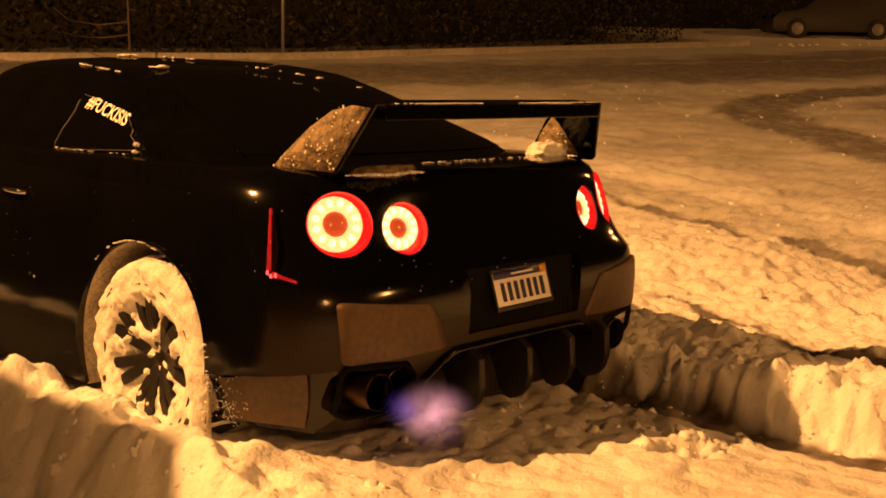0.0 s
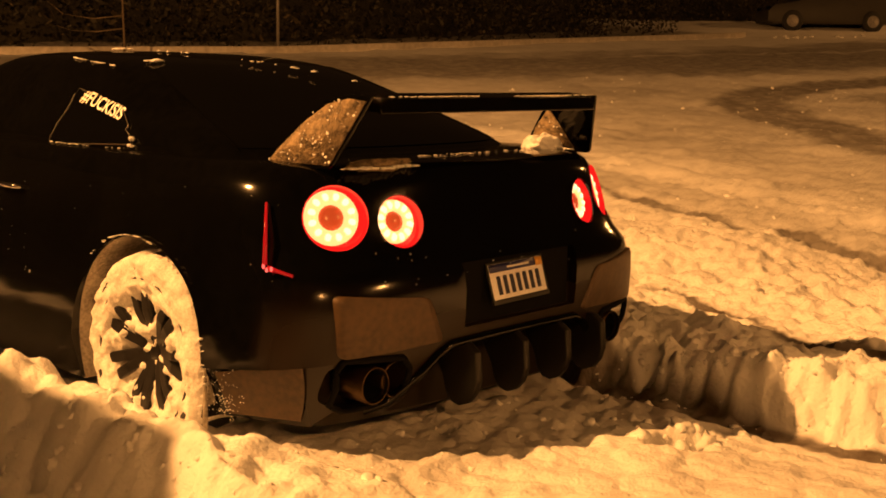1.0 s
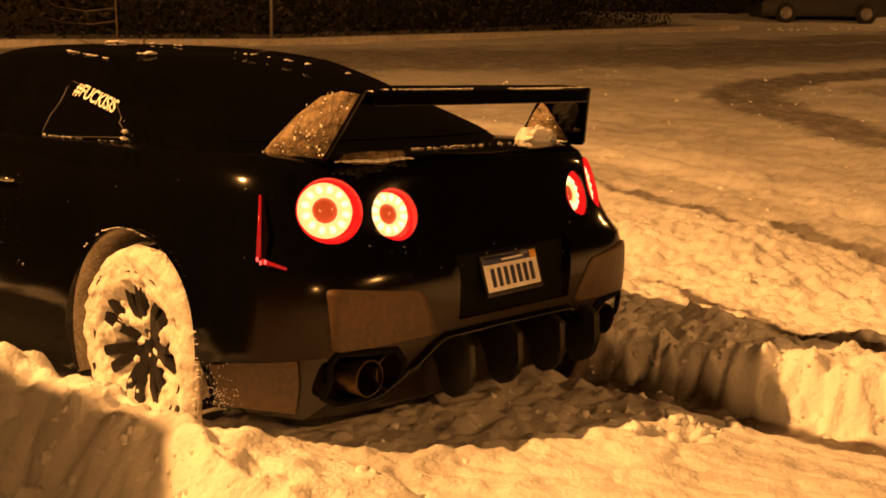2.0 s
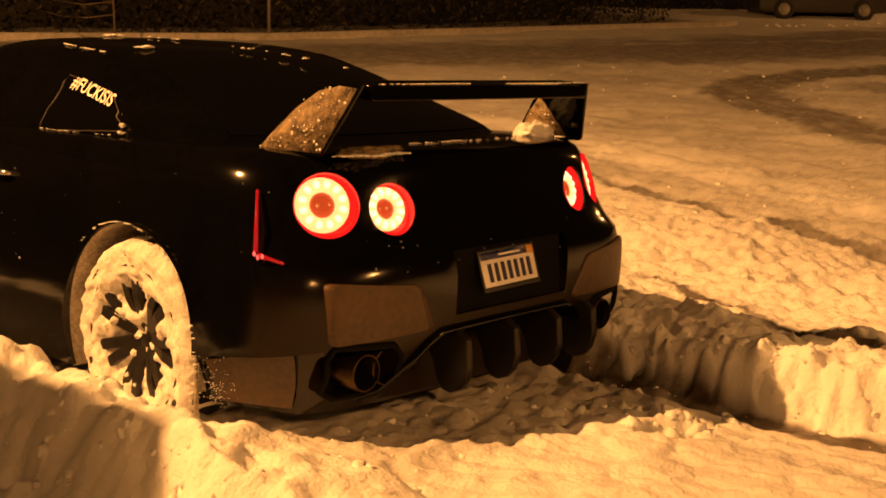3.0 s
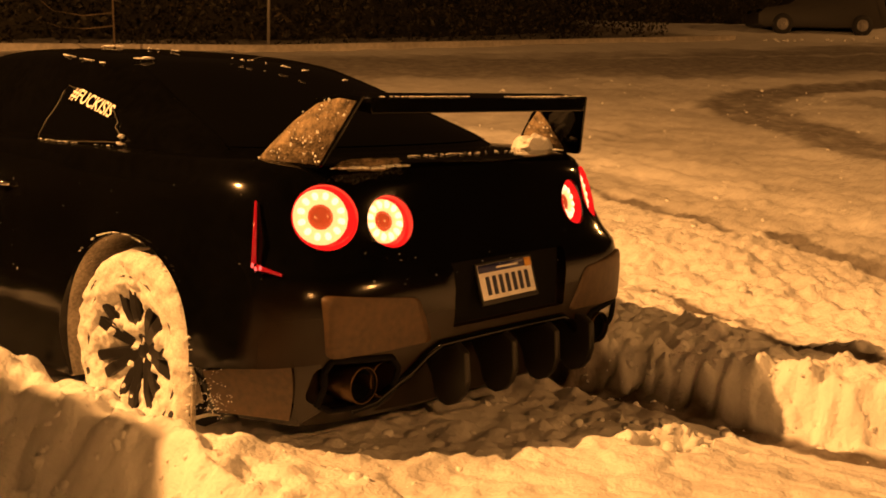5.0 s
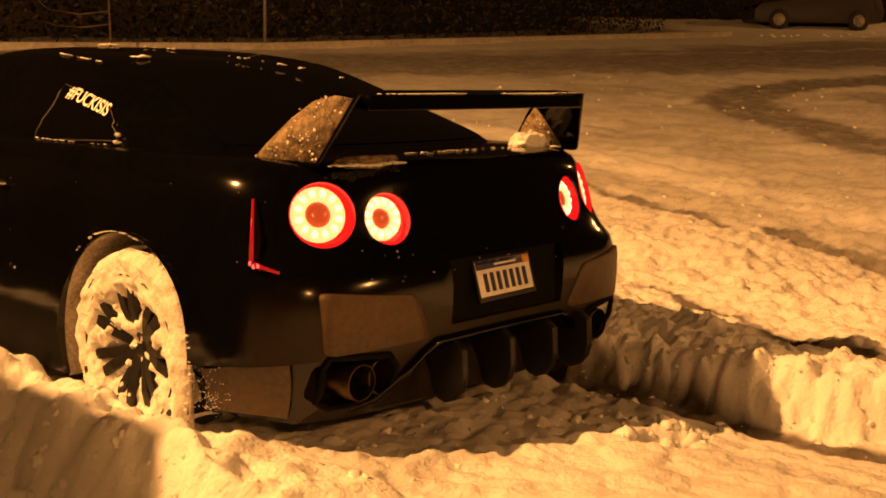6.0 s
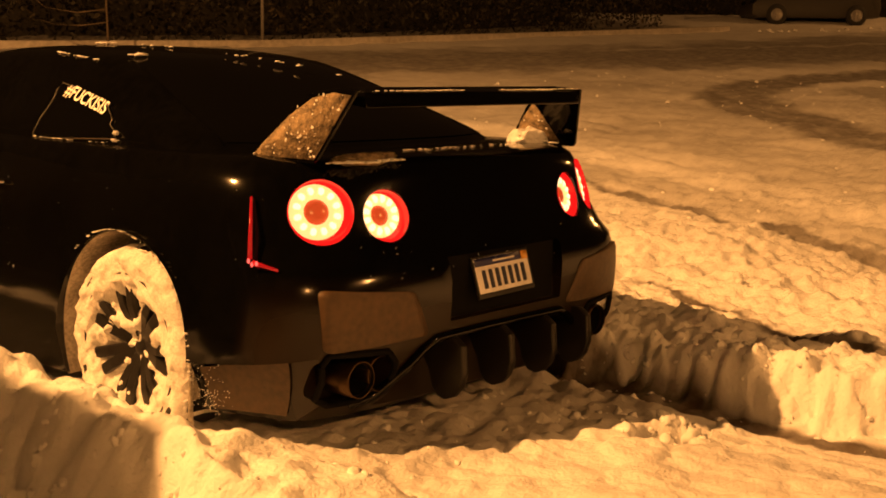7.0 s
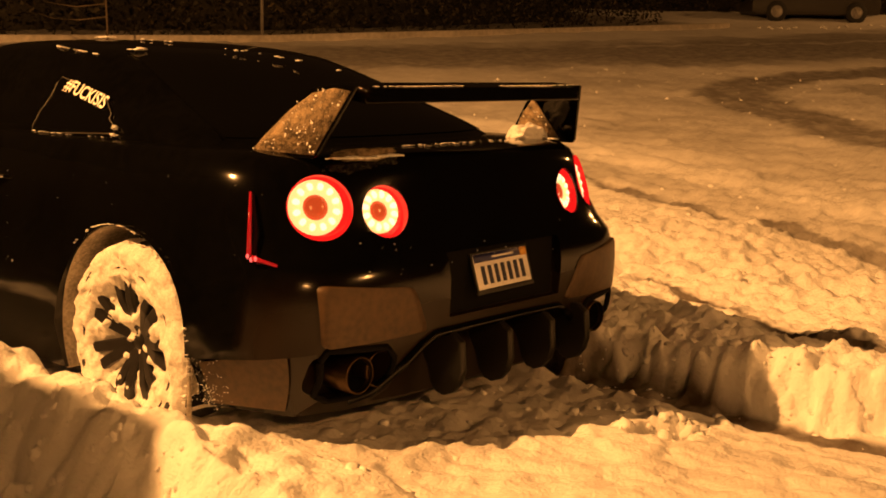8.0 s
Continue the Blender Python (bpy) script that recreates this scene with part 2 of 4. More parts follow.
def cells(x, y, seed, reach=0.62):
    """Round clods strewn unevenly: 0 on the ground, up to 1 on the largest."""
    xi, yi = np.floor(x), np.floor(y)
    best = np.zeros_like(x)
    for i in (-1, 0, 1):
        for j in (-1, 0, 1):
            cx, cy = xi + i, yi + j
            h = [np.sin(cx * a + cy * b + seed * 3.1) * 43758.5453 for a, b in ((127.1, 311.7), (269.5, 183.3), (419.2, 371.9))]
            u, v, w = (k - np.floor(k) for k in h)
            d2 = ((x - cx - u) ** 2 + (y - cy - v) ** 2) / (reach * (0.45 + 0.55 * w)) ** 2
            best = np.maximum(best, np.sqrt(np.maximum(0, 1 - d2)) * (0.2 + 0.8 * w * w))
    return best


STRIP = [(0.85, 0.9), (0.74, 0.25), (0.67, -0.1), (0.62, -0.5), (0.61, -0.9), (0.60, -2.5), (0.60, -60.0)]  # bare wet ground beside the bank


def mound(x, y, cx, cy, size):
    return np.exp(-((x - cx) ** 2 + (y - cy) ** 2) / size ** 2)


def slab(x, y, cx, cy, size, ragged):
    """A broken piece of crust: 1 on its flat top, 0 off its ragged edge."""
    return 1 - step(0.72, 1.0, np.hypot(x - cx, y - cy) / size + 0.4 * ragged)


def ground_height(x, y):
    """The snow: a path ploughed by the car between two banks, then a rising yard."""
    away = 0.737 * (x + 3.251) + 0.675 * (y + 2.564)
    far = step(6.0, 9.0, away)
    rise = 0.0745 * np.maximum(away - 4.5, 0) * step(4.5, 7.5, away)
    rise = rise + 0.065 * np.clip(away - 38, 0, 4)
    rise = np.minimum(rise, 3.2 + 0.01 * np.maximum(away - 42, 0))
    rise = np.minimum(rise, 6.0)
    wob = 0.05 * fbm(x * 0 + y * 1.3, y * 1.3, 3, 3)
    lumps = fbm(x * 3.2, y * 3.2, 5, 4)
    fine = fbm(x * 14, y * 14, 9, 3)
    # right bank: steep inner face, crest, gentle fall
    tail = step(-3.2, -0.9, y)
    xr = 0.735 + wob + 0.20 * (1 - tail) + 0.028 * fbm(y * 8 + 0.6 * x, y * 3.0, 17, 3) + 0.012 * fbm(y * 22, x * 22, 19, 2)
    ribs = 0.026 * np.abs(field(y * 7.5 + 1.2 * x, y * 2.0, 23)) + 0.030 * cells(y * 8, x * 8, 25) + 0.016 * cells(y * 19, x * 19, 27) + 0.008 * fbm(y * 15, x * 15, 28, 3)
    right = step(xr + ribs - 0.02, xr + ribs + 0.12, x) * (1 - 0.62 * step(xr + 0.42 + 0.03 * lumps, xr + 0.84 + 0.03 * lumps, x)) * (0.235 + 0.022 * lumps)
    # older ruts beyond the bank run side by side
    q = x - 0.28 * y + 0.10 * fbm(x * 0.9, y * 0.9, 71, 2)
    beyond = step(xr + 0.55, xr + 0.85, x) * (1 - far)
    berm = step(2.05, 2.45, q) * (1 - step(2.95, 3.40, q))
    crest = np.exp(-((q - 4.50) / 0.24) ** 2)
    ruts = beyond * (0.065 * berm * (0.9 + 0.25 * lumps) + 0.075 * crest * (0.9 + 0.25 * lumps) - 0.030 * np.exp(-((q - 3.46) / 0.06) ** 2))
    chunks = 0.036 * cells(x * 5.5, y * 5.5, 3) ** 1.5 + 0.015 * cells(x * 13, y * 13, 5)
    ruts = ruts + beyond * chunks * (0.25 + 0.9 * berm + 0.9 * crest) * (1 - 0.75 * step(3.45, 3.6, q) * (1 - step(4.0, 4.2, q)))
    # left bank, which spreads behind the car
    back = step(-1.3, 0.25, y)
    xl = -1.08 + wob + 0.24 * (1 - step(-0.45, 0.15, y))
    left = step(-xl, -xl + 0.22, -x) * (0.13 + 0.165 * back + 0.010 * lumps) * (1 - 0.85 * step(1.40, 1.60, -x + 0.25 * wob + 0.05 * lumps))
    inside = (1 - step(xr, xr + 0.1, x)) * (1 - step(-xl, -xl + 0.15, -x))
    streak = (0.006 * fbm((x * 0.82 + y * 0.57) * 7, (x * 0.57 - y * 0.82) * 0.5, 11, 2) + 0.007 * field((x * 0.82 + y * 0.57) * 22, (x * 0.57 - y * 0.82) * 0.9, 13)) * inside
    ridge = 0.020 * np.exp(-((x - 0.08 + 0.05 * lumps) / 0.22) ** 2) * (1 - step(-0.50, -0.24, y)) * (0.9 + 0.1 * lumps)
    # clods along the wet strip at the bank's foot, and broken slabs behind the car
    gully = near_line(x, y, STRIP) + 0.02 * lumps
    verge = np.exp(-((gully - 0.155) / 0.045) ** 2) * step(-0.55, -0.40, y) * (1 - step(0.25, 0.45, y)) * (1 - step(0.66, 0.72, x))
    ragged = 0.35 * lumps + 0.25 * fine
    slabs = 0.018 * slab(x, y, -0.07, -0.58, 0.115, ragged) + 0.009 * slab(x, y, -0.22, -0.72, 0.12, ragged) + 0.012 * slab(x, y, 0.03, -0.77, 0.10, ragged)
    slabs = slabs + 0.022 * slab(x, y, 0.28, -0.50, 0.075, ragged) - 0.060 * slab(x, y, 0.15, -0.56, 0.115, ragged)
    slabs = slabs + verge * (0.002 + 0.026 * cells(x * 11, y * 11, 11)) + 0.5 * np.abs(slabs) * cells(x * 15, y * 15, 15)
    under = inside * step(-0.45, -0.25, y) * (1 - step(0.6, 1.0, y))
    slabs = slabs + under * (0.016 * cells(x * 14, y * 14, 19) ** 2 + 0.007 * cells(x * 30, y * 30, 29) + 0.006 * fine - streak)
    heap = slabs + 0.045 * np.exp(-((x - 0.28) ** 2 / 0.012 + (y + 0.55) ** 2 / 0.02)) * (0.6 + lumps) + ridge
    clump = (1 - np.abs(fbm(x * 7, y * 7, 41, 3))) ** 2 + 0.5 * (1 - np.abs(fbm(x * 17, y * 17, 43, 2))) ** 2
    bank = np.clip(1.4 * right / 0.27 + 0.35 * left / 0.30 + 0.35 * step(xr + 0.4, xr + 0.9, x) * (1 - far) + 0.2 * np.clip(ridge / 0.1, 0, 0.5), 0, 1.4)
    clump = 0.030 * (clump - 0.7) * bank + (0.015 * cells(x * 9, y * 9, 7) ** 2 + 0.008 * cells(x * 24, y * 24, 9)) * np.clip(right / 0.2, 0, 1) + (0.007 * cells(x * 11, y * 11, 33) ** 2 + 0.004 * cells(x * 26, y * 26, 35)) * np.clip(left / 0.2, 0, 1)
    rough = clump + (0.034 * lumps + 0.017 * fine) * (1 - 0.75 * inside) * (1 - 0.25 * far) * (1 - 0.6 * np.clip(left / 0.25, 0, 1)) * (1 - 0.55 * np.clip(right / 0.2, 0, 1)) * (1 - 0.35 * beyond) + 0.004 * fine * inside
    rough += (0.030 * fbm(x * 6, y * 6, 51, 4) + 0.014 * fbm(x * 19, y * 19, 57, 3) + 0.030 * cells(x * 9, y * 9, 37) ** 2) * step(1.2, 1.42, -x)
    rough += (0.006 * field(x * 24, y * 0.5, 53) + 0.009 * field(x * 46, y * 0.5, 54) + 0.008 * fbm(x * 9, y * 0.35, 55, 2)) * step(0.55, 0.8, -y) * step(-0.5, -0.1, x) * (1 - step(0.45, 0.62, x))
    drifts = 0.05 * fbm(x * 0.45, y * 0.45, 21, 3) * step(1.6, 3.0, x) * (1 - 0.5 * far)
    worn = slush(x, y)
    groove = 0.055 * inside * (1 - step(1.2, 2.0, y)) - 0.012 * (1 - step(0.05, 0.13, gully)) - 0.022 * step(0.12, 0.36, x) * inside * (1 - step(0.2, 0.6, y))
    return groove - 0.008 * worn + (0.012 * fbm(x * 10, y * 13, 61, 3) + 0.045 * cells(x * 17, y * 10, 45) ** 1.5 - 0.012) * np.exp(-((x - xr - 0.10) / 0.10) ** 2) + rise + right + left + ruts + streak + heap + rough + drifts


def near_line(x, y, pts):
    """Distance to a line of points."""
    best = np.full_like(x, 1e9)
    for (x0, y0), (x1, y1) in zip(pts, pts[1:]):
        k = np.clip(((x - x0) * (x1 - x0) + (y - y0) * (y1 - y0)) / ((x1 - x0) ** 2 + (y1 - y0) ** 2), 0, 1)
        best = np.minimum(best, np.hypot(x - x0 - k * (x1 - x0), y - y0 - k * (y1 - y0)))
    return best


def slush(x, y):
    """How far the snow is worn to dirty slush: wheel tracks, the trampled lane, ruts; shade under the car is added."""
    wob = 0.25 * fbm(x * 1.1, y * 1.1, 31, 3)
    loop = near_line(x, y, [(26.0, 5.2), (17.0, 5.4), (15.0, 5.9), (13.2, 5.85), (11.8, 5.45), (10.9, 4.9), (9.9, 4.1), (9.2, 3.1), (8.4, 1.9), (7.6, 0.5)])
    out = 0.78 * (1 - step(0.38, 0.72, loop + 0.35 * wob))
    second = near_line(x, y, [(20.0, 3.6), (13.6, 4.2), (12.6, 3.2), (11.6, 1.5)])
    out = np.maximum(out, 0.45 * (1 - step(0.3, 0.8, second + wob)))
    lane = near_line(x, y, [(4.0, 19.0), (11.5, 13.0), (16.0, 10.6), (24.0, 9.4), (40.0, 8.5)])
    out = np.maximum(out, 0.72 * (1 - step(1.6, 4.3, lane + 2.5 * wob)))
    for pts, width, depth in (([(4.6, 3.1), (4.1, 2.4), (3.95, 1.9), (3.8, 1.2)], 0.05, 0.8), ([(3.8, 0.9), (3.66, 0.48), (3.54, 0.15), (3.4, -0.3)], 0.05, 0.8), ([(2.2, 0.85), (2.0, 0.36), (1.85, -0.02), (1.73, -0.35), (1.70, -0.7), (1.68, -1.3)], 0.045, 0.95)):
        out = np.maximum(out, depth * (1 - step(width * 0.4, width * 1.6, near_line(x, y, pts) + 0.25 * wob)))
    line = near_line(x, y, [(17.6, 11.95), (21.8, 11.0), (26.5, 9.6), (33.0, 7.9)])
    out = out * (1 - 0.65 * np.exp(-(line / 0.16) ** 2))
    q = x - 0.28 * y + 0.10 * fbm(x * 0.9, y * 0.9, 71, 2)
    yard = step(1.7, 2.1, x) * (1 - step(9.0, 13.0, x + y))
    out = np.maximum(out, 0.34 * step(3.42, 3.56, q) * (1 - step(3.95, 4.25, q)) * yard * (1 + wob))
    out = np.maximum(out, 0.30 * step(4.75, 5.1, q) * (1 - step(12, 15, x)) * (1 + 1.6 * wob))
    out = np.maximum(out, 1.0 * mound(x, y, 0.15, -0.56, 0.085))
    tread = step(0.5, 0.75, -y) * step(-0.4, 0.0, x) * (1 - step(0.45, 0.62, x))
    out = np.maximum(out, tread * (0.17 + 0.26 * step(0.0, 0.7, field(x * 24, y * 0.5, 53) + 0.5 * field(x * 44, y * 0.6, 54))))
    verge = np.interp(x, [2.0, 8.15, 13.1, 16.2, 22.0, 29.9], [23.6, 19.5, 17.2, 16.7, 16.2, 15.45])
    out = np.maximum(out, 0.75 * step(0.3, 0.8, y - verge) * (1 - step(29.9, 31.0, x)))
    # Dark ground added out of view on the left, to darken the car's reflections.
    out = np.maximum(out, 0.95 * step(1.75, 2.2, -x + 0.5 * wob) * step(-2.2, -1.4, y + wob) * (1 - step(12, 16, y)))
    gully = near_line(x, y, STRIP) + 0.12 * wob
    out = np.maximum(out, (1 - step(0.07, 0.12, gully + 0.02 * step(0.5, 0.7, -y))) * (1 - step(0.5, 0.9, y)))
    # Brown slush under and behind the car, its shade put into the colour too.
    trodden_shade = 0.50 * step(-0.95, -0.8, x) * (1 - step(0.6, 0.75, x)) * step(-0.42, -0.25, y + 0.3 * wob) * (1 - step(3.0, 4.5, y))
    out = np.maximum(out, trodden_shade * (1 + 1.5 * wob))
    return np.clip(out, 0, 1)


def axis_steps(lo, hi, fine, limit):
    """Even steps from lo to hi, growing slowly over the yard and fast outside it."""
    mid = np.arange(lo, hi, fine)
    out, d, v = [], fine, hi
    while v < limit:
        out.append(v)
        d *= 1.018 if v < 24 else 1.09
        v += d
    low, d, v = [], fine, lo - fine
    while v > -limit:
        low.append(v)
        d *= 1.10
        v -= d
    return np.array(low[::-1] + list(mid) + out)


xs = axis_steps(-2.0, 2.1, 0.013, 2500)
ys = axis_steps(-1.7, 1.6, 0.013, 2500)
gx, gy = np.meshgrid(xs, ys)
gz = ground_height(gx, gy)
me = bpy.data.meshes.new("ground")
nx, ny = len(xs), len(ys)
a = (np.arange(ny - 1)[:, None] * nx + np.arange(nx - 1)[None, :]).ravel()
me.from_pydata(np.stack([gx.ravel(), gy.ravel(), gz.ravel()], 1).tolist(), [], np.stack([a, a + 1, a + nx + 1, a + nx], 1).tolist())
me.polygons.foreach_set("use_smooth", [True] * len(me.polygons))
me.materials.append(GROUND)
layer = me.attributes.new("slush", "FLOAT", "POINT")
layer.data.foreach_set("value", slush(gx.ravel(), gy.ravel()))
tagged(new("ground", me), "deep trampled snow with ploughed banks and tyre ruts", "snow", kind="structure")


def floor_z(x, y):
    return float(ground_height(np.array([float(x)]), np.array([float(y)]))[0])


# ---- the car ----
# height, half width, rear end, squareness
BODY = [(0.13, 0.945, 0.19, 3.4), (0.21, 0.954, 0.10, 3.8), (0.30, 0.964, 0.055, 4.2), (0.40, 0.956, 0.038, 4.2), (0.50, 0.943, 0.024, 4.1), (0.57, 0.935, 0.018, 4.0),
        (0.63, 0.930, 0.024, 3.7), (0.68, 0.926, 0.05, 3.25), (0.74, 0.919, 0.076, 3.05), (0.80, 0.912, 0.092, 2.95), (0.86, 0.900, 0.100, 2.85), (0.91, 0.882, 0.108, 2.7),
        (0.95, 0.860, 0.118, 2.6), (0.975, 0.83, 0.14, 2.5), (0.985, 0.78, 0.18, 2.5), (0.99, 0.62, 0.32, 2.5), (0.995, 0.40, 0.60, 2.5), (0.998, 0.1, 1.0, 2.5)]
CABIN = [(0.95, 0.80, 0.42, 3.55), (1.02, 0.775, 0.56, 3.40), (1.10, 0.725, 0.78, 3.22), (1.18, 0.675, 1.00, 3.02), (1.25, 0.62, 1.20, 2.98),
         (1.30, 0.575, 1.38, 2.88), (1.33, 0.51, 1.58, 2.78), (1.347, 0.41, 1.78, 2.64), (1.356, 0.25, 2.0, 2.44), (1.359, 0.08, 2.1, 2.3)]


def finer(table, times):
    """A table with smooth rows put in between."""
    out = []
    for i in range(len(table) - 1):
        p = [np.array(table[min(max(i + k, 0), len(table) - 1)]) for k in (-1, 0, 1, 2)]
        for j in range(times):
            t = j / times
            out.append(tuple(0.5 * (2 * p[1] + (p[2] - p[0]) * t + (2 * p[0] - 5 * p[1] + 4 * p[2] - p[3]) * t ** 2 + (3 * p[1] - p[0] - 3 * p[2] + p[3]) * t ** 3)))
    return out + [table[-1]]


CABIN = [tuple(float(v) for v in r) for r in finer(CABIN, 3)]


def plan_ring(w, yr, yf, lr, lf, n, counts):
    """Half a plan outline, from the rear's middle round the left side to the nose."""
    nr, ns, nf = counts
    pts = []
    for k in range(nr):
        p = math.pi / 2 * k / nr
        pts.append((-w * math.sin(p) ** (2 / n), yr + lr * (1 - math.cos(p) ** (2 / n))))
    for k in range(ns + 1):
        pts.append((-w, yr + lr + (yf - lf - yr - lr) * k / ns))
    for k in range(1, nf + 1):
        p = math.pi / 2 * (1 - k / nf)
        pts.append((-w * max(0.0, math.sin(p)) ** (2 / n), yf - lf * (1 - max(0.0, math.cos(p)) ** (2 / n))))
    return pts


def full_ring(half):
    return half + [(-x, y) for x, y in half[-2:0:-1]]


def flare(y):
    return 0.018 * math.exp(-((y - 0.98) / 0.5) ** 2) + 0.012 * math.exp(-((y - 3.76) / 0.45) ** 2) - 0.020 * math.exp(-((y - 2.4) / 0.7) ** 2)


def body_rings():
    rows = []
    for z, w, yr, n in BODY:
        front = 4.67 - 0.25 * abs(z - 0.45)
        half = plan_ring(w, yr, front - max(0, yr - 0.2), 0.5 if w > 0.7 else 0.3 * w, 0.95 if w > 0.7 else 0.3 * w, n, (26, 60, 20))
        row = []
        for x, y in full_ring(half):
            low = 1 - 0.26 * max(0.0, (y - 2.9) / 1.77) ** 1.7 if z > 0.5 else 1 - 0.1 * max(0.0, (y - 2.9) / 1.77) ** 1.7
            sx = x * (1 + flare(y) * (1 if 0.25 < z < 0.95 else 0.4) / 0.9)
            row.append((sx, y, 0.17 + (z - 0.17) * low))
        rows.append(row)
    return rows


def rear_y(x, z):
    """Where the rear face lies."""
    w, yr, n = (float(np.interp(z, [r[0] for r in BODY], [r[k] for r in BODY])) for k in (1, 2, 3))
    q = min(abs(x) / w, 0.999)
    return yr + 0.5 * (1 - (1 - q ** n) ** (1 / n))


def panel(tl, tr, br, bl, radius, lift, steps=14):
    """A raised panel with round corners on the rear face; corners in x and z; lift(u, v): how far it stands proud."""
    rows, base = [], []
    height = 0.5 * (tl[1] - bl[1] + tr[1] - br[1])
    for j in range(steps + 1):
        v = 0.5 - 0.5 * math.cos(math.pi * j / steps)
        d = min(v, 1 - v) * height
        inset = radius - math.sqrt(max(0.0, radius ** 2 - (radius - d) ** 2)) if d < radius else 0.0
        x0, x1 = tl[0] + (bl[0] - tl[0]) * v, tr[0] + (br[0] - tr[0]) * v
        z0, z1 = tl[1] + (bl[1] - tl[1]) * v, tr[1] + (br[1] - tr[1]) * v
        row = []
        for i in range(steps + 1):
            u = i / steps
            k = inset / abs(x1 - x0)
            q = k + (1 - 2 * k) * u
            x, z = x0 + (x1 - x0) * q, z0 + (z1 - z0) * q
            row.append((x, rear_y(x, z) - lift(q, v), z))
        rows.append(row)
    bm = grid(rows)
    rim = [e for e in bm.edges if len(e.link_faces) == 1]
    out = bmesh.ops.extrude_edge_only(bm, edges=rim)
    for v in out["geom"]:
        if isinstance(v, bmesh.types.BMVert):
            v.co.y += 0.07
    return bm


def cut(ob, cutter):
    """Takes the cutter's shape out of ob for good."""
    c = new("cutter", mesh_of(cutter, "cutter", PAINT))
    mod = ob.modifiers.new("cut", "BOOLEAN")
    mod.object, mod.operation, mod.solver = c, "DIFFERENCE", "EXACT"
    bpy.context.view_layer.update()
    me = bpy.data.meshes.new_from_object(ob.evaluated_get(bpy.context.evaluated_depsgraph_get()))
    ob.modifiers.clear()
    ob.data = me
    bpy.data.objects.remove(c)
    return ob


LAMPS = [(-0.715, 0.207, 0.821, 0.108, -28), (-0.502, 0.129, 0.800, 0.088, -14), (0.502, 0.129, 0.800, 0.088, 14), (0.715, 0.207, 0.821, 0.108, 28)]


def lamp_frame(x, y, z, turn):
    """Local z points out of the rear face."""
    return pose(x, y, z, 73, 0, turn)


def wheel(car, x, y, side, snowy):
    """Local z points away from the car; the rim is dished."""
    hub = new("wheel")
    hub.parent = car
    hub.matrix_basis = pose(x, y - 0.016, 0.286, 0, -90 * side, 0) @ pose(0, 0, 0, 0, 0, 11)
    r = 0.352
    part("tyre", lathe([(0.268, -0.25), (0.31, -0.255), (0.34, -0.24), (r, -0.20), (r + 0.004, -0.12), (r, -0.05), (0.342, -0.01), (0.31, 0.006), (0.274, 0.0), (0.270, -0.03)], 72), RUBBER, hub)
    part("rim", lathe([(0.274, -0.24), (0.25, -0.22), (0.245, -0.10), (0.255, -0.02), (0.274, 0.004), (0.268, 0.008), (0.256, -0.010)], 72), ALLOY, hub)
    part("brake_disc", lathe([(0.0, -0.17), (0.19, -0.17), (0.19, -0.15), (0.0, -0.15)], 48), STEEL, hub)
    for k in range(7):
        bm = merge(*[prism([(0.03, -0.105), (0.16, -0.055), (0.255, -0.050), (0.255, -0.006), (0.15, -0.012), (0.03, -0.050)], 0.042,
                           pose(0, 0, 0, 0, 0, 360 / 7 * k + d), 0.006) for d in (-10, 8)])
        part("spoke", bm, ALLOY, hub, smooth=False)
    part("hub_cap", lathe([(0.0, -0.045), (0.03, -0.047), (0.05, -0.06), (0.055, -0.10)], 28), ALLOY, hub)
    if snowy:
        rows = []
        for i in range(70):
            rr = 0.02 + (0.356 - 0.02) * i / 58 if i < 58 else 0.356
            row = []
            for k in range(160):
                t = 2 * math.pi * k / 160
                v = Vector((rr * math.cos(t), rr * math.sin(t), 0))
                grain = 0.008 * noise.noise(v * 24 + Vector((0, 5, 2))) + 0.005 * noise.noise(v * 60)
                if i < 58:
                    dish = -0.062 + 0.052 * min(1.0, rr / 0.24) ** 1.5
                    bare = 0.5 + 0.5 * math.cos(7 * t) if rr < 0.24 else 0
                    h = dish + 0.046 * noise.noise(v * 12 + Vector((4.6, 1.4, 7))) + 0.020 * noise.noise(v * 30) - 0.014 * bare + 0.013
                    h = max(h, -0.085)
                    edge = step(np.array(0.19), np.array(0.265), np.array(rr))
                    h = h * (1 - float(edge)) + float(edge) * (0.010 + 0.009 * noise.noise(v * 9) + 0.009 * noise.noise(v * 26)) - 0.05 * max(0.0, (rr - 0.315) / 0.05) ** 2
                    row.append((v.x, v.y, h + grain))
                else:
                    back = -0.05 - 0.018 * (i - 57)
                    e = rr + 0.010 * noise.noise(Vector((v.x * 9, v.y * 9, back * 9))) + grain
                    row.append((e * math.cos(t), e * math.sin(t), back))
            rows.append(row)
        part("caked_snow", grid(rows, True), CRUST, hub, "thick snow packed over tyre and rim")
    return hub


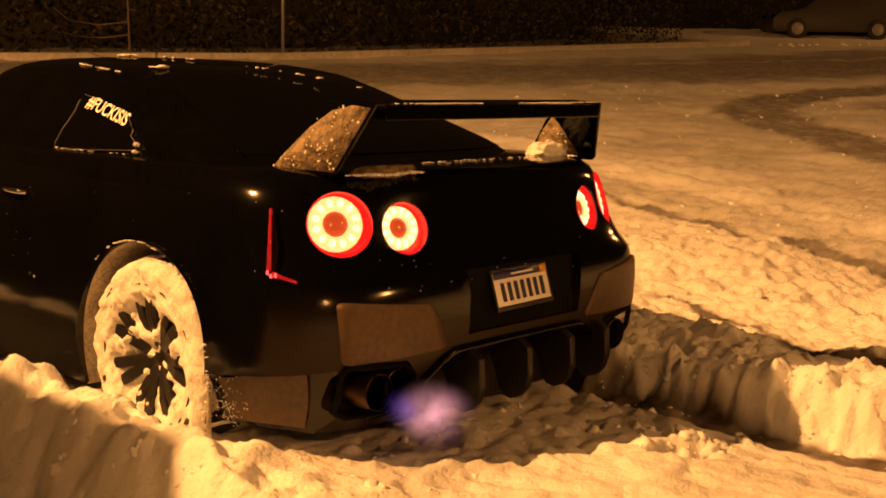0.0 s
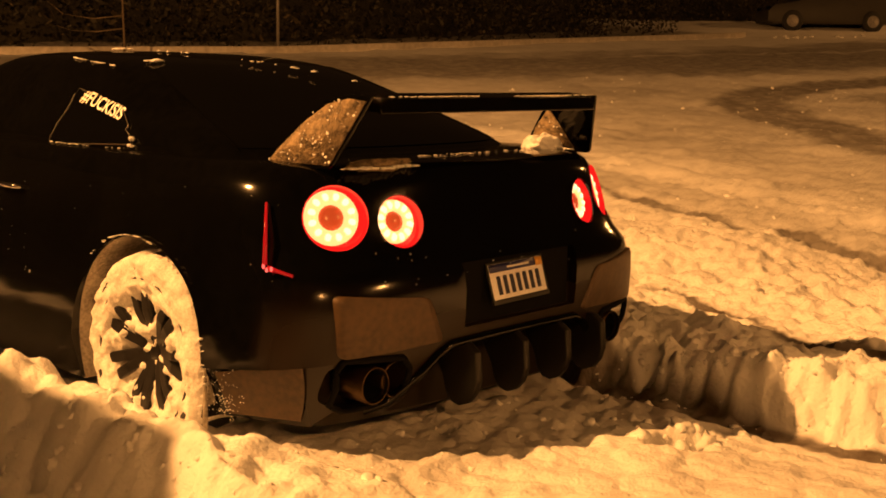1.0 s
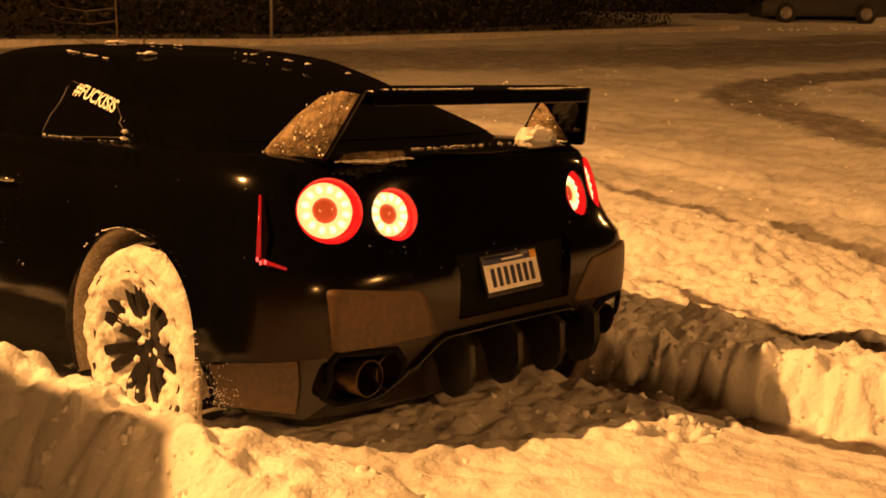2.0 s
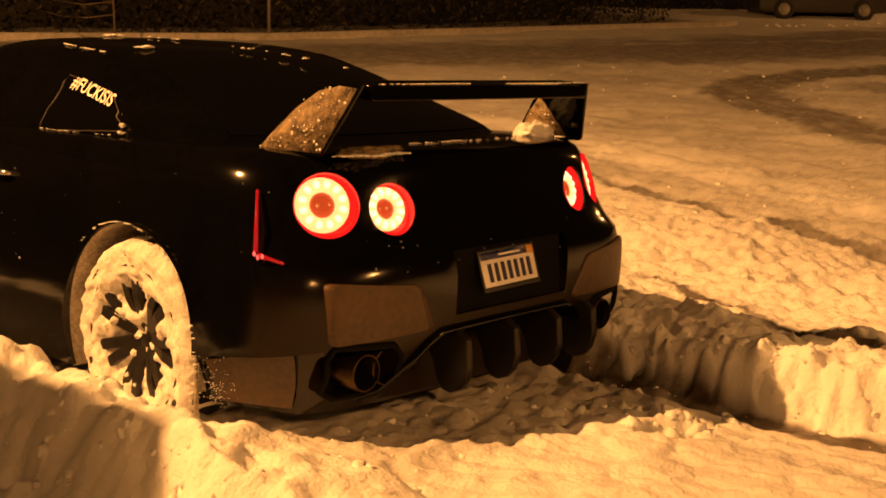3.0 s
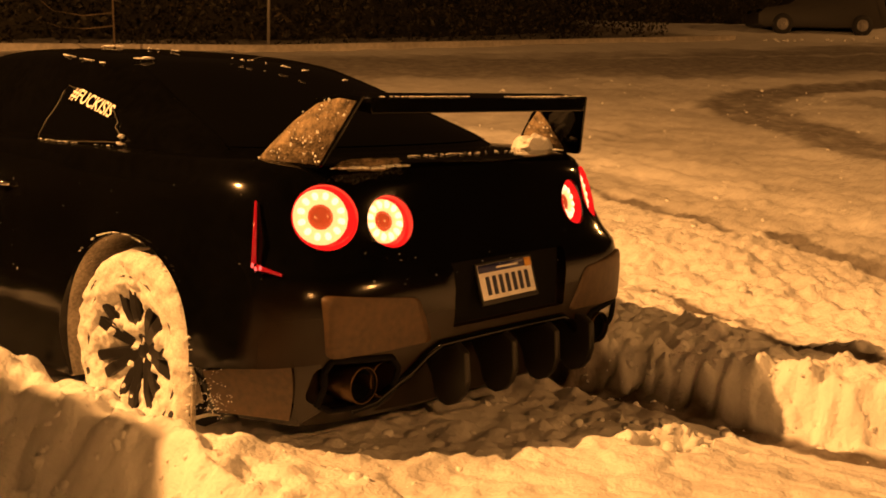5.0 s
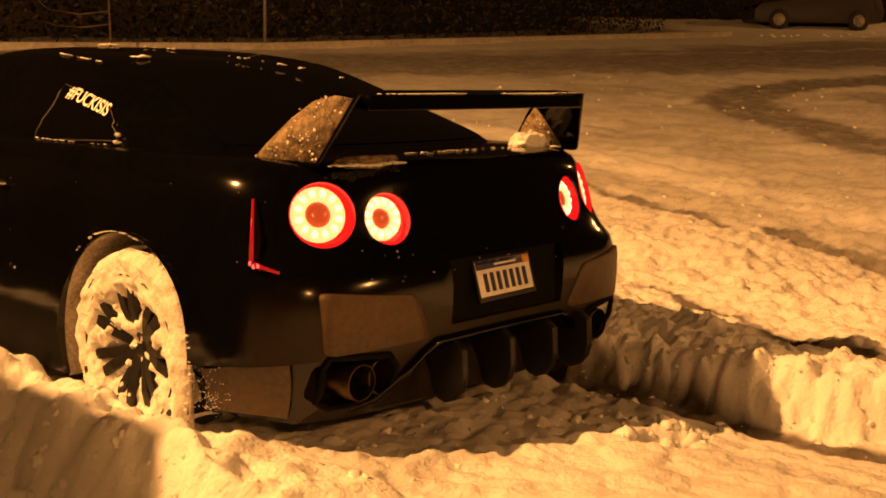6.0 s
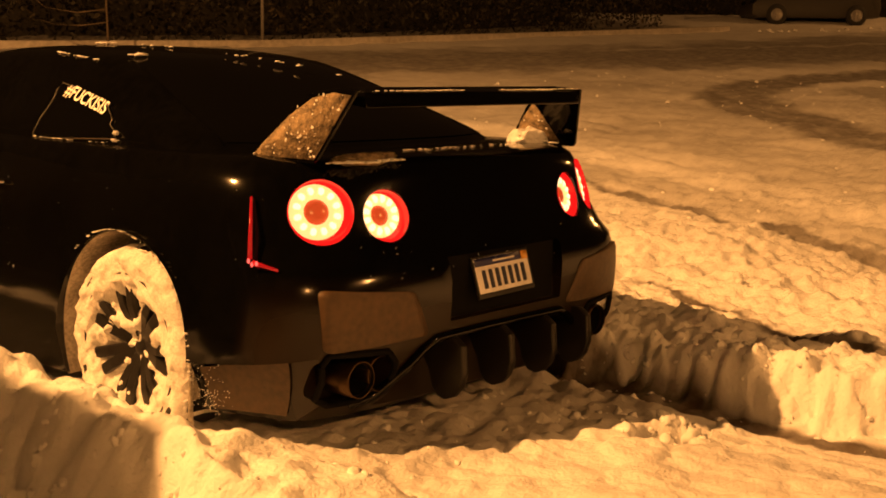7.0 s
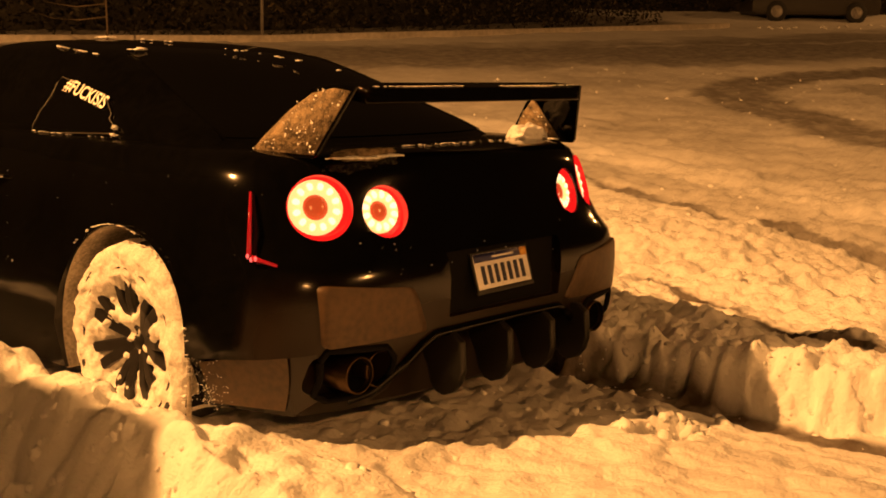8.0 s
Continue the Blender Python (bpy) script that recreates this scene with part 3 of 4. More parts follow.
def tail_lamp(car, x, y, z, r, turn):
    f = lamp_frame(x, y, z, turn)
    lens = part("tail_light", lathe([(r * 1.0, -0.010), (r * 1.0, 0.001), (r * 0.99, 0.003), (r * 0.982, 0.001), (r * 0.972, -0.057), (0.0, -0.058)], 56, f), RED_LENS, car, "lit round red tail light")
    g = f @ pose(-0.009, 0.007, -0.021, 0, 0, 0)
    part("led_ring", lathe([(r * 0.38, -0.008), (r * 0.41, 0.004), (r * 0.62, 0.010), (r * 0.80, 0.004), (r * 0.84, -0.008)], 56, g), LED, lens, "glowing ring of small lamps")
    for k in range(12):
        a = 2 * math.pi * (k + 0.5) / 12
        part("led", lathe([(0.0, 0.009), (0.009, 0.007), (0.016, -0.001)], 12, g @ pose(r * 0.62 * math.cos(a), r * 0.62 * math.sin(a), 0.004)), LED_SPOT, lens)
    part("core", lathe([(0.0, 0.006), (r * 0.2, 0.004), (r * 0.36, -0.002), (r * 0.40, -0.010)], 40, g), CORE, lens, "dull red centre")


def hull_strip(points, radius):
    """A thin moulding that follows the rear face through (x, z) points."""
    path = []
    for (x0, z0), (x1, z1) in zip(points, points[1:]):
        for k in range(6):
            x, z = x0 + (x1 - x0) * k / 6, z0 + (z1 - z0) * k / 6
            path.append((x, rear_y(x, z) - radius * 0.3, z))
    x, z = points[-1]
    path.append((x, rear_y(x, z) - radius * 0.3, z))
    return tube(path, [radius] * len(path), 8)


def cabin_point(row, u):
    """A point of the cabin skin: row along CABIN, u in plan from the rear's middle (0) round the left side."""
    i = min(int(row), len(CABIN) - 2)
    z, w, yr, yf = (a + (b - a) * (row - i) for a, b in zip(CABIN[i], CABIN[i + 1]))
    half = plan_ring(w, yr, yf, min(0.55, 1.1 * w), min(0.5, 1.0 * w), 2.6, (24, 40, 16))
    k = max(0.0, min(abs(u), 79.0))
    j = int(k)
    (xa, ya), (xb, yb) = half[j], half[j + 1]
    x, y = xa + (xb - xa) * (k - j), ya + (yb - ya) * (k - j)
    return Vector((x if u >= 0 else -x, y, z))


def side_point(y, z):
    """A point of the cabin's left flank."""
    row = float(np.interp(z, [r[0] for r in CABIN], range(len(CABIN))))
    best = min((abs(cabin_point(row, 0.5 * k).y - y), 0.5 * k) for k in range(20, 150))[1]
    return cabin_point(row, best)


def clods(name, places, parent, label="", mat=None):
    """A patch of snow left lying: many small clods in one mesh."""
    return part(name, merge(*[lump(size, pose(*p), 3 + 1.7 * k, 0.5, 2) for k, (p, size) in enumerate(places)]), mat or SNOW, parent, label)


def snow_line(name, points, count, size, parent, seed, spread=0.012):
    """Broken remains of snow along a line: small clods of uneven size, with gaps."""
    rng = random.Random(seed)
    bms = []
    for k in range(count):
        q = rng.random() * (len(points) - 1)
        i = int(q)
        p = Vector(points[i]).lerp(Vector(points[i + 1]), q - i)
        if noise.noise((q * 2.3, seed, 0.5)) < -0.15:
            continue
        e = size * rng.uniform(0.3, 1.0) ** 1.6
        bms.append(lump((e * rng.uniform(0.8, 2.2), e * rng.uniform(0.8, 1.6), e * 0.38), pose(p.x + rng.gauss(0, spread), p.y + rng.gauss(0, spread), p.z + rng.uniform(0, 0.3) * e, 0, 0, rng.uniform(0, 180)), seed + k, 0.6, 2 if e > 0.012 else 1))
    return tagged(part(name, merge(*bms), SNOW, parent), kind="stuff")


def letters(text, size, m, depth, mat, name, parent):
    cu = bpy.data.curves.new(name, "FONT")
    cu.body, cu.size, cu.align_x, cu.align_y, cu.offset = text, size, "CENTER", "CENTER", 0.0014
    ob = new(name, cu)
    bpy.context.view_layer.update()
    me = bpy.data.meshes.new_from_object(ob.evaluated_get(bpy.context.evaluated_depsgraph_get()))
    bpy.data.objects.remove(ob)
    me.transform(m)
    me.materials.clear()
    me.materials.append(mat)
    ob = new(name, me)
    ob.parent = parent
    return ob


def sports_car():
    car = tagged(new("sports_car"), "black sports coupe with rear wing, parked in deep snow", "car")
    rows = body_rings()
    bm = grid(rows, True)
    bm.verts.ensure_lookup_table()
    n = len(rows[0])
    cap(bm, bm.verts[:n][::-1])
    cap(bm, bm.verts[-n:])
    body = part("body", bm, LOW_BROWN, car)
    holes = []
    for y in (0.985, 3.76):
        for s in (-1, 1):
            holes.append(lathe([(0.0, -0.32), (0.405, -0.32), (0.405, 0.2), (0.0, 0.2)], 72, pose(s * 0.93, y, 0.296, 0, 90 * s, 0)))
    for x, y, z, r, turn in LAMPS:
        holes.append(lathe([(0.0, -0.06), (r, -0.06), (r, 0.2), (0.0, 0.2)], 56, lamp_frame(x, y, z, turn)))
    holes.append(prism([(-0.30, 0.655), (0.33, 0.655), (0.345, 0.43), (-0.28, 0.43)], 0.16, pose(0, -0.015, 0), 0.008))
    for s in (-1, 1):
        holes.append(prism([(s * 0.78, 0.385), (s * 0.56, 0.37), (s * 0.525, 0.33), (s * 0.525, 0.26), (s * 0.57, 0.205), (s * 0.73, 0.20), (s * 0.785, 0.23), (s * 0.80, 0.35)], 0.40, pose(0, 0.03, 0), 0.02))
    holes.append(prism([(-0.47, 0.30), (-0.36, 0.378), (-0.15, 0.382), (0.15, 0.382), (0.36, 0.378), (0.47, 0.30), (0.53, 0.10), (-0.53, 0.10)], 0.30, pose(0, 0.03, 0), 0.01))
    for s in (-1, 1):
        corner = prism([(s * 0.965, 0.60), (s * 0.795, 0.12), (s * 1.2, 0.0), (s * 1.2, 0.60)], 0.30, pose(0, 0, 0.205, -90, 0, 0))
        for v in corner.verts:
            if v.co.z > 0.3:
                v.co.z += 0.02 - 0.14 * (v.co.y - 0.12)
            elif abs(v.co.x) < 1.1:
                v.co.x -= s * 0.12
        holes.append(corner)
    for h in holes:
        cut(body, h)
    body.data.materials[0] = LOW_BROWN
    soft_angle(body, 40)

    rows = []
    for z, w, yr, yf in CABIN:
        half = plan_ring(w, yr, yf, min(0.55, 1.1 * w), min(0.5, 1.0 * w), 2.6, (24, 40, 16))
        rows.append([(x, y, z) for x, y in full_ring(half)])
    bm = grid(rows, True)
    bm.verts.ensure_lookup_table()
    cap(bm, bm.verts[-len(rows[0]):])
    part("cabin", bm, PAINT, car)
    # rear glass
    rows = []
    for j in range(15):
        r = 2.7 + 12.3 * j / 14
        rows.append([cabin_point(r, 15.0 * (i / 12 - 1)) + Vector((0, -0.003, 0.002)) for i in range(25)])
    glass = part("rear_window", grid(rows), GLASS, car, "dark tinted rear window")
    for s in (-1, 1):
        part("window_trim", tube([cabin_point(2.4 + 12.9 * j / 14, s * 15.3) for j in range(15)], [0.004] * 15, 8), PAINT if s > 0 else TRIM, glass)
    # Tiny pale clods put on for the light line along the far trim.
    snow_line("snow_strip", [tuple(cabin_point(2.4 + 12.9 * j / 14, -15.3)) for j in range(10)], 120, 0.0045, glass, 20, 0.003)
    # quarter window, seen on the left flank, and its mirror
    quad = [(1.82, 0.975), (1.79, 1.195), (1.41, 1.135), (1.24, 1.000)]
    for s in (-1, 1):
        rows = []
        for j in range(9):
            a, b = [tuple(p + (q - p) * j / 8 for p, q in zip(quad[k], quad[m])) for k, m in ((0, 1), (3, 2))]
            row = []
            for i in range(11):
                y, z = a[0] + (b[0] - a[0]) * i / 10, a[1] + (b[1] - a[1]) * i / 10
                p = side_point(y, z)
                row.append((-s * (p.x - 0.006), p.y, p.z + 0.003))
            rows.append(row)
        rim = rows[0] + [r[-1] for r in rows[1:]] + rows[-1][-2::-1] + [r[0] for r in rows[-2::-1]]
        q = part("quarter_window", grid(rows), GLASS, car, "small dark rear side window")
        part("window_trim", tube(rim, [0.0025] * len(rim), 6), TRIM, q)
        if s == -1:
            a, b, c = (Vector((-abs(side_point(y, z).x) - 0.009, y, z + 0.003)) for y, z in ((1.715, 1.166), (1.37, 1.100), (1.58, 1.05)))
            mid, ux = (a + b) / 2, (b - a).normalized()
            uz = ux.cross((c - mid)).normalized()
            uz = uz if uz.x < 0 else -uz
            uy = uz.cross(ux)
            m = Matrix((ux, uy, uz)).transposed().to_4x4()
            m.translation = mid + 0.006 * uz
            tagged(letters("#FUCKISIS", 0.077, m, 0, STICKER, "sticker", q), "white slogan letters stuck on the glass")
            snow_line("snow_strip", [(-0.80, 1.80, 0.985), (-0.80, 1.5, 0.985), (-0.795, 1.25, 0.988)], 30, 0.008, q, 14, 0.005)
            snow_line("snow_strip", [(-0.795, 1.24, 0.990), (-0.785, 1.245, 1.03)], 30, 0.011, q, 15, 0.004)
    # arches
    for y in (0.985, 3.76):
        for s in (-1, 1):
            ring = []
            for x in (0.70, 0.80, 0.895, 0.928, 0.944):
                ring.append([(s * x, y + (0.402 if x < 0.94 else 0.408) * math.cos(math.radians(a)), 0.296 + (0.402 if x < 0.94 else 0.408) * math.sin(math.radians(a))) for a in range(-25, 206, 5)])
            part("arch_lip", grid(ring), DUSTY_LIT, car, "salt-stained wheel arch lip")
    lip = [(-0.962, 0.985 + 0.412 * math.cos(math.radians(a)), 0.296 + 0.412 * math.sin(math.radians(a))) for a in range(48, 140, 6)]
    snow_line("arch_snow", lip, 150, 0.006, car, 17, 0.001)
    snow_line("arch_snow", [(-0.962, 0.985 + 0.412 * math.cos(math.radians(a)), 0.296 + 0.412 * math.sin(math.radians(a))) for a in range(160, 204, 6)], 110, 0.009, car, 18, 0.004)
    # Pale strip stands in for light on the arch's trailing edge.
    part("arch_edge", tube([(-0.950, 0.590, 0.36), (-0.955, 0.580, 0.27), (-0.962, 0.572, 0.18), (-0.968, 0.566, 0.10)], [0.004, 0.006, 0.008, 0.010], 8), DUSTY_LIT, car, "pale strip for the lit edge of the wheel arch")
    for x, y, z, r, turn in LAMPS:
        tail_lamp(car, x, y, z, r, turn)
    for x, s, snowy in ((-0.935, 1, True), (0.935, -1, False)):
        for y in (0.985, 3.76):
            wheel(car, x, y, s, snowy)
    # wing
    blade = part("wing_blade", prism([(-0.02, 1.150), (-0.012, 1.200), (0.10, 1.215), (0.26, 1.190), (0.26, 1.180), (0.1, 1.165)], 1.16, pose(0, 0.16, 0) @ pose(0, 0, 0, 0, 0, 90), 0.004), PAINT, car)
    snow_line("snow_crust", [(-0.56, 0.155, 1.203), (0.0, 0.16, 1.205), (0.58, 0.155, 1.203)], 520, 0.0048, blade, 4, 0.005)
    snow_line("snow_crust", [(0.58, 0.15, 1.207), (0.1, 0.152, 1.206), (-0.56, 0.15, 1.204)], 260, 0.0045, blade, 21, 0.004)
    for s in (-1, 1):
        outline = [(0.0, 1.205), (0.10, 1.212), (0.19, 1.195), (0.29, 1.13), (0.37, 1.04), (0.41, 0.985), (0.40, 0.972), (0.10, 0.972), (0.085, 0.985)]
        bm = prism(outline, 0.016, pose(s * 0.609, 0.15, 0) @ pose(0, 0, 0, 0, 0, 90), 0.006)
        for v in bm.verts:
            v.co.x += s * 0.42 * (1.2 - v.co.z)
        pillar = part("wing_pillar", bm, PAINT, car, smooth=False)
        inner = prism([(0.018, 1.190), (0.10, 1.197), (0.19, 1.178), (0.28, 1.115), (0.36, 1.03), (0.395, 0.985), (0.098, 0.985)] if s < 0 else [(0.24, 1.15), (0.33, 1.07), (0.39, 0.99), (0.16, 0.99)], 0.006, pose(s * 0.609 - 0.0105, 0.15, 0) @ pose(0, 0, 0, 0, 0, 90))
        for v in inner.verts:
            v.co.x += s * 0.42 * (1.2 - v.co.z)
        part("snow_dusting", inner, FROST, pillar, "thin frozen snow on the pillar")
        grains = []
        rng = random.Random(5)
        for k in range(150 if s < 0 else 40):
            y, z = (rng.uniform(0.04, 0.40), rng.uniform(0.985, 1.205)) if s < 0 else (rng.uniform(0.2, 0.38), rng.uniform(0.99, 1.1))
            if z > np.interp(y, [0.0, 0.1, 0.19, 0.29, 0.37, 0.41], [1.2, 1.205, 1.19, 1.125, 1.035, 0.98]) - 0.004 or z < np.interp(y, [0.03, 0.09], [1.19, 0.985]):
                continue
            e = 0.0040 * rng.random() ** 2.5 + 0.0010
            grains.append(((s * 0.609 - 0.014 + s * 0.42 * (1.2 - z), 0.15 + y, z), (e * 0.45, e * rng.uniform(0.7, 1.4), e)))
        tagged(clods("clinging_snow", grains, pillar, "clinging grains of frozen snow"), kind="stuff")
    # snow on the tail
    heap = part("snow_lump", lump((0.10, 0.065, 0.055), pose(0.590, 0.395, 0.990), 7.3, 0.26, 5), SNOW, car, "small lump of snow on the boot lid")
    snow_line("snow_strip", [(0.49, 0.41, 0.990), (0.58, 0.36, 0.992), (0.66, 0.31, 0.985)], 60, 0.012, heap, 16, 0.016)
    snow_line("snow_strip", [(-0.64, 0.205, 0.974), (-0.53, 0.185, 0.974), (-0.41, 0.18, 0.978)], 190, 0.012, car, 8, 0.016)
    part("snow_lump", lump((0.115, 0.034, 0.022), pose(-0.525, 0.215, 0.982, 0, 0, -8), 4.6, 0.4, 4), FROST, car, "frozen drift of snow at the wing base")
    snow_line("snow_strip", [(-0.34, 0.32, 0.992), (-0.1, 0.30, 0.993), (0.2, 0.30, 0.993), (0.46, 0.33, 0.990)], 100, 0.006, car, 9, 0.017)
    snow_line("snow_strip", [(-0.545, 2.03, 1.322), (-0.56, 1.85, 1.306), (-0.572, 1.68, 1.290)], 170, 0.0065, car, 10, 0.004)
    snow_line("snow_strip", [(-0.49, 1.60, 1.312), (-0.46, 1.54, 1.312)], 26, 0.016, car, 11, 0.012)
    snow_line("snow_strip", [(-0.22, 2.2, 1.364), (-0.18, 2.16, 1.366)], 14, 0.018, car, 12, 0.012)
    snow_line("snow_strip", [(-0.2, 1.9, 1.360), (-0.16, 1.44, 1.328), (0.0, 1.30, 1.302), (0.10, 1.16, 1.272), (0.2, 1.02, 1.236)], 36, 0.012, car, 13, 0.012)
    # bumper panels
    for s in (-1, 1):
        part("bumper_panel", panel((s * 0.815, 0.595), (s * 0.47, 0.56), (s * 0.385, 0.40), (s * 0.80, 0.392), 0.022, lambda u, v: 0.006 + 0.010 * (1 - u) ** 1.5), BROWN_PAINT, car)
        part("exhaust_shroud", hull_strip([(s * 0.80, 0.35), (s * 0.78, 0.385), (s * 0.56, 0.37), (s * 0.525, 0.33), (s * 0.525, 0.26), (s * 0.57, 0.205), (s * 0.73, 0.20), (s * 0.785, 0.23), (s * 0.80, 0.35)], 0.011), SOOT_BLACK, car)
    part("diffuser_trim", hull_strip([(-0.64, 0.186), (-0.57, 0.212), (-0.50, 0.280), (-0.41, 0.350), (-0.345, 0.382), (-0.12, 0.385), (0.12, 0.385), (0.345, 0.382), (0.41, 0.350), (0.50, 0.280), (0.57, 0.212), (0.64, 0.186)], 0.016), PAINT, car, "glossy black diffuser moulding")
    for s in (-1, 1):
        rows = []
        for j in range(7):
            row = []
            for i in range(9):
                y = 0.225 + 0.07 * (1 - j / 6) ** 1.5 + (0.31 - 0.07 * (1 - j / 6) ** 1.5) * i / 8
                top = 0.368 - 0.20 * (y - 0.20)
                z = 0.150 + (top - 0.150) * j / 6
                row.append((s * (0.795 + 0.170 * (y - 0.12) / 0.48 + 0.010 - 0.40 * (top - z)), y, z))
            rows.append(row)
        part("bumper_corner", grid(rows), BROWN_PAINT, car, "dull brown lower corner of the bumper")
    # exhausts
    for s in (-1, 1):
        for x, y in ((0.660, 0.075), (0.555, 0.090)):
            tip = part("exhaust_tip", lathe([(0.050, 0.16), (0.053, 0.02), (0.058, 0.0), (0.062, 0.004), (0.062, 0.10), (0.055, 0.22)], 40, pose(s * x, y, 0.288, -90, 0, 0)), STEEL, car, "round steel exhaust tip")
            part("pipe", lathe([(0.0, 0.14), (0.049, 0.14), (0.052, 0.03), (0.0565, 0.002)], 32, pose(s * x, y, 0.288, -90, 0, 0)), SOOT_BLACK, tip)
    # diffuser
    part("diffuser", prism([(-0.52, 0.40), (0.52, 0.40), (0.50, 0.17), (-0.50, 0.17)], 0.10, pose(0, 0.26, 0) , 0.01), CARBON, car)
    for x in (-0.27, -0.01, 0.24, 0.46):
        fin = [(0.02, 0.378), (-0.022, 0.350), (-0.030, 0.250), (-0.014, 0.200), (0.015, 0.168), (0.055, 0.152), (0.090, 0.160), (0.115, 0.190), (0.132, 0.250), (0.21, 0.372)]
        part("fin", prism(fin, 0.030, pose(x, 0.0, 0, 0, 0, 90), 0.007), CARBON, car)
    # Black sheet laid over the recess floor.
    part("plate_recess", box(0.60, 0.004, 0.214, pose(0.024, 0.060, 0.543), 0.001), SOOT_BLACK, car)
    # plate
    f = pose(-0.004, 0.032, 0.569, -17, -1, 0)
    pl = part("number_plate", box(0.296, 0.004, 0.124, f, 0.002), PLATE, car, "white plate with a blue band")
    part("plate_frame", merge(*[box(*d, f @ pose(*p), 0.002) for d, p in (((0.312, 0.010, 0.006), (0, 0.002, 0.066)), ((0.312, 0.010, 0.016), (0, 0.002, -0.071)), ((0.008, 0.010, 0.14), (-0.152, 0.002, 0)), ((0.008, 0.010, 0.14), (0.152, 0.002, 0)))]), PLASTIC, pl)
    f = f @ pose(0, -0.004, 0)
    part("band", box(0.292, 0.003, 0.028, f @ pose(0, 0, 0.047)), PLATE_BLUE, pl)
    part("band_stripe", box(0.12, 0.003, 0.007, f @ pose(0.01, -0.002, 0.046)), PLATE, pl)
    part("validity_tag", box(0.036, 0.003, 0.030, f @ pose(0.126, -0.002, 0.046)), PLATE_GOLD, pl)
    for k in range(7):
        part("character_bar", box(0.019, 0.003, 0.066, f @ pose(-0.108 + 0.036 * k, 0, -0.014), 0.001), INK, pl)
    # red reflection in the fender, put in as glowing tubes and dots; handle
    part("red_reflection", tube([(-0.872, 0.360, 0.87), (-0.905, 0.325, 0.77), (-0.921, 0.310, 0.682)], [0.004, 0.006, 0.008], 8), RED_GLINT, car, "thin glowing strip for a red reflection")
    part("red_reflection", tube([(-0.921, 0.296, 0.672), (-0.905, 0.262, 0.664), (-0.882, 0.222, 0.652)], [0.010, 0.006, 0.005], 8), RED_GLINT, car, "thin glowing strip for a red reflection")
    for y, z in ((0.304, 0.678), (0.292, 0.668), (0.276, 0.672)):
        part("reflection_dot", lump((0.005, 0.005, 0.008), pose(-0.931 + 0.3 * (0.304 - y), y, z), 2.0, 0.1, 2), HOT_RED, car)
    part("door_handle", tube([(-0.912, 2.02, 0.812), (-0.925, 1.96, 0.812), (-0.926, 1.88, 0.811), (-0.915, 1.83, 0.810)], [0.008, 0.011, 0.011, 0.008], 10), CHROME, car, "slim bright door handle")
    # spatter behind and before the rear wheel
    rng = random.Random(3)
    flecks = []
    for k in range(140):
        y, z = rng.gauss(0.51, 0.05), 0.16 + abs(rng.gauss(0, 0.075))
        e = rng.uniform(0.0006, 0.0022)
        flecks.append(((-0.955 + rng.uniform(-0.012, 0.008), y - 0.03, z), (e, e, e)))
    for k in range(170):
        y, z = 1.46 + abs(rng.gauss(0, 0.16)), rng.uniform(0.22, 0.50)
        e = 0.0012 + 0.0045 * rng.random() ** 3
        flecks.append(((-0.936, y, z), (e * 0.6, e, e * 1.6)))
    for k in range(26):
        y, z = rng.uniform(0.2, 2.1), rng.uniform(0.5, 0.9)
        e = rng.uniform(0.0008, 0.002)
        flecks.append(((-0.938 + 0.03 * max(0, (z - 0.8) / 0.1), y, z), (e, e, e)))
    # Flecks on the rear face, put in for glints of distant lamps.
    for k in range(16):
        x, z = rng.uniform(-0.78, 0.5), rng.uniform(0.60, 0.72)
        e = rng.uniform(0.0012, 0.0026)
        flecks.append(((x, rear_y(x, z), z), (e, e, e)))
    bm = merge(*[lump(sz, pose(*p), 2 + k, 0.5, 1) for k, (p, sz) in enumerate(flecks)])
    tagged(part("snow_spatter_glints", bm, SNOW, car), kind="stuff")
    return car


sports_car()


# ---- round the yard ----
# Unseen screen, added only to shade the left bank and darken reflections.
tagged(part("shadow_screen", box(0.25, 9.0, 3.6, pose(-3.75, 6.487, 1.42), 0.01), SCREEN), "unseen dark screen added to shade the left snow bank", "wall", kind="structure")


# ---- far side of the yard ----
def kerb():
    bm = bmesh.new()
    pts = [(2.0, 23.6), (8.15, 19.5), (13.1, 17.2), (16.2, 16.7), (22.0, 16.2), (29.9, 15.45)]
    rows = []
    for i, (x, y) in enumerate(pts):
        z = floor_z(x, y)
        rows.append([(x, y - 0.1, z - 0.2), (x, y - 0.1, z + 0.12), (x + 0.05, y + 0.05, z + 0.14), (x + 0.3, y + 0.6, z + 0.14), (x + 0.3, y + 0.6, z - 0.2)])
    return grid(rows)


tagged(part("kerb", kerb(), KERB_SNOW, None), "low snow-covered kerb along the yard", "kerb", kind="structure")


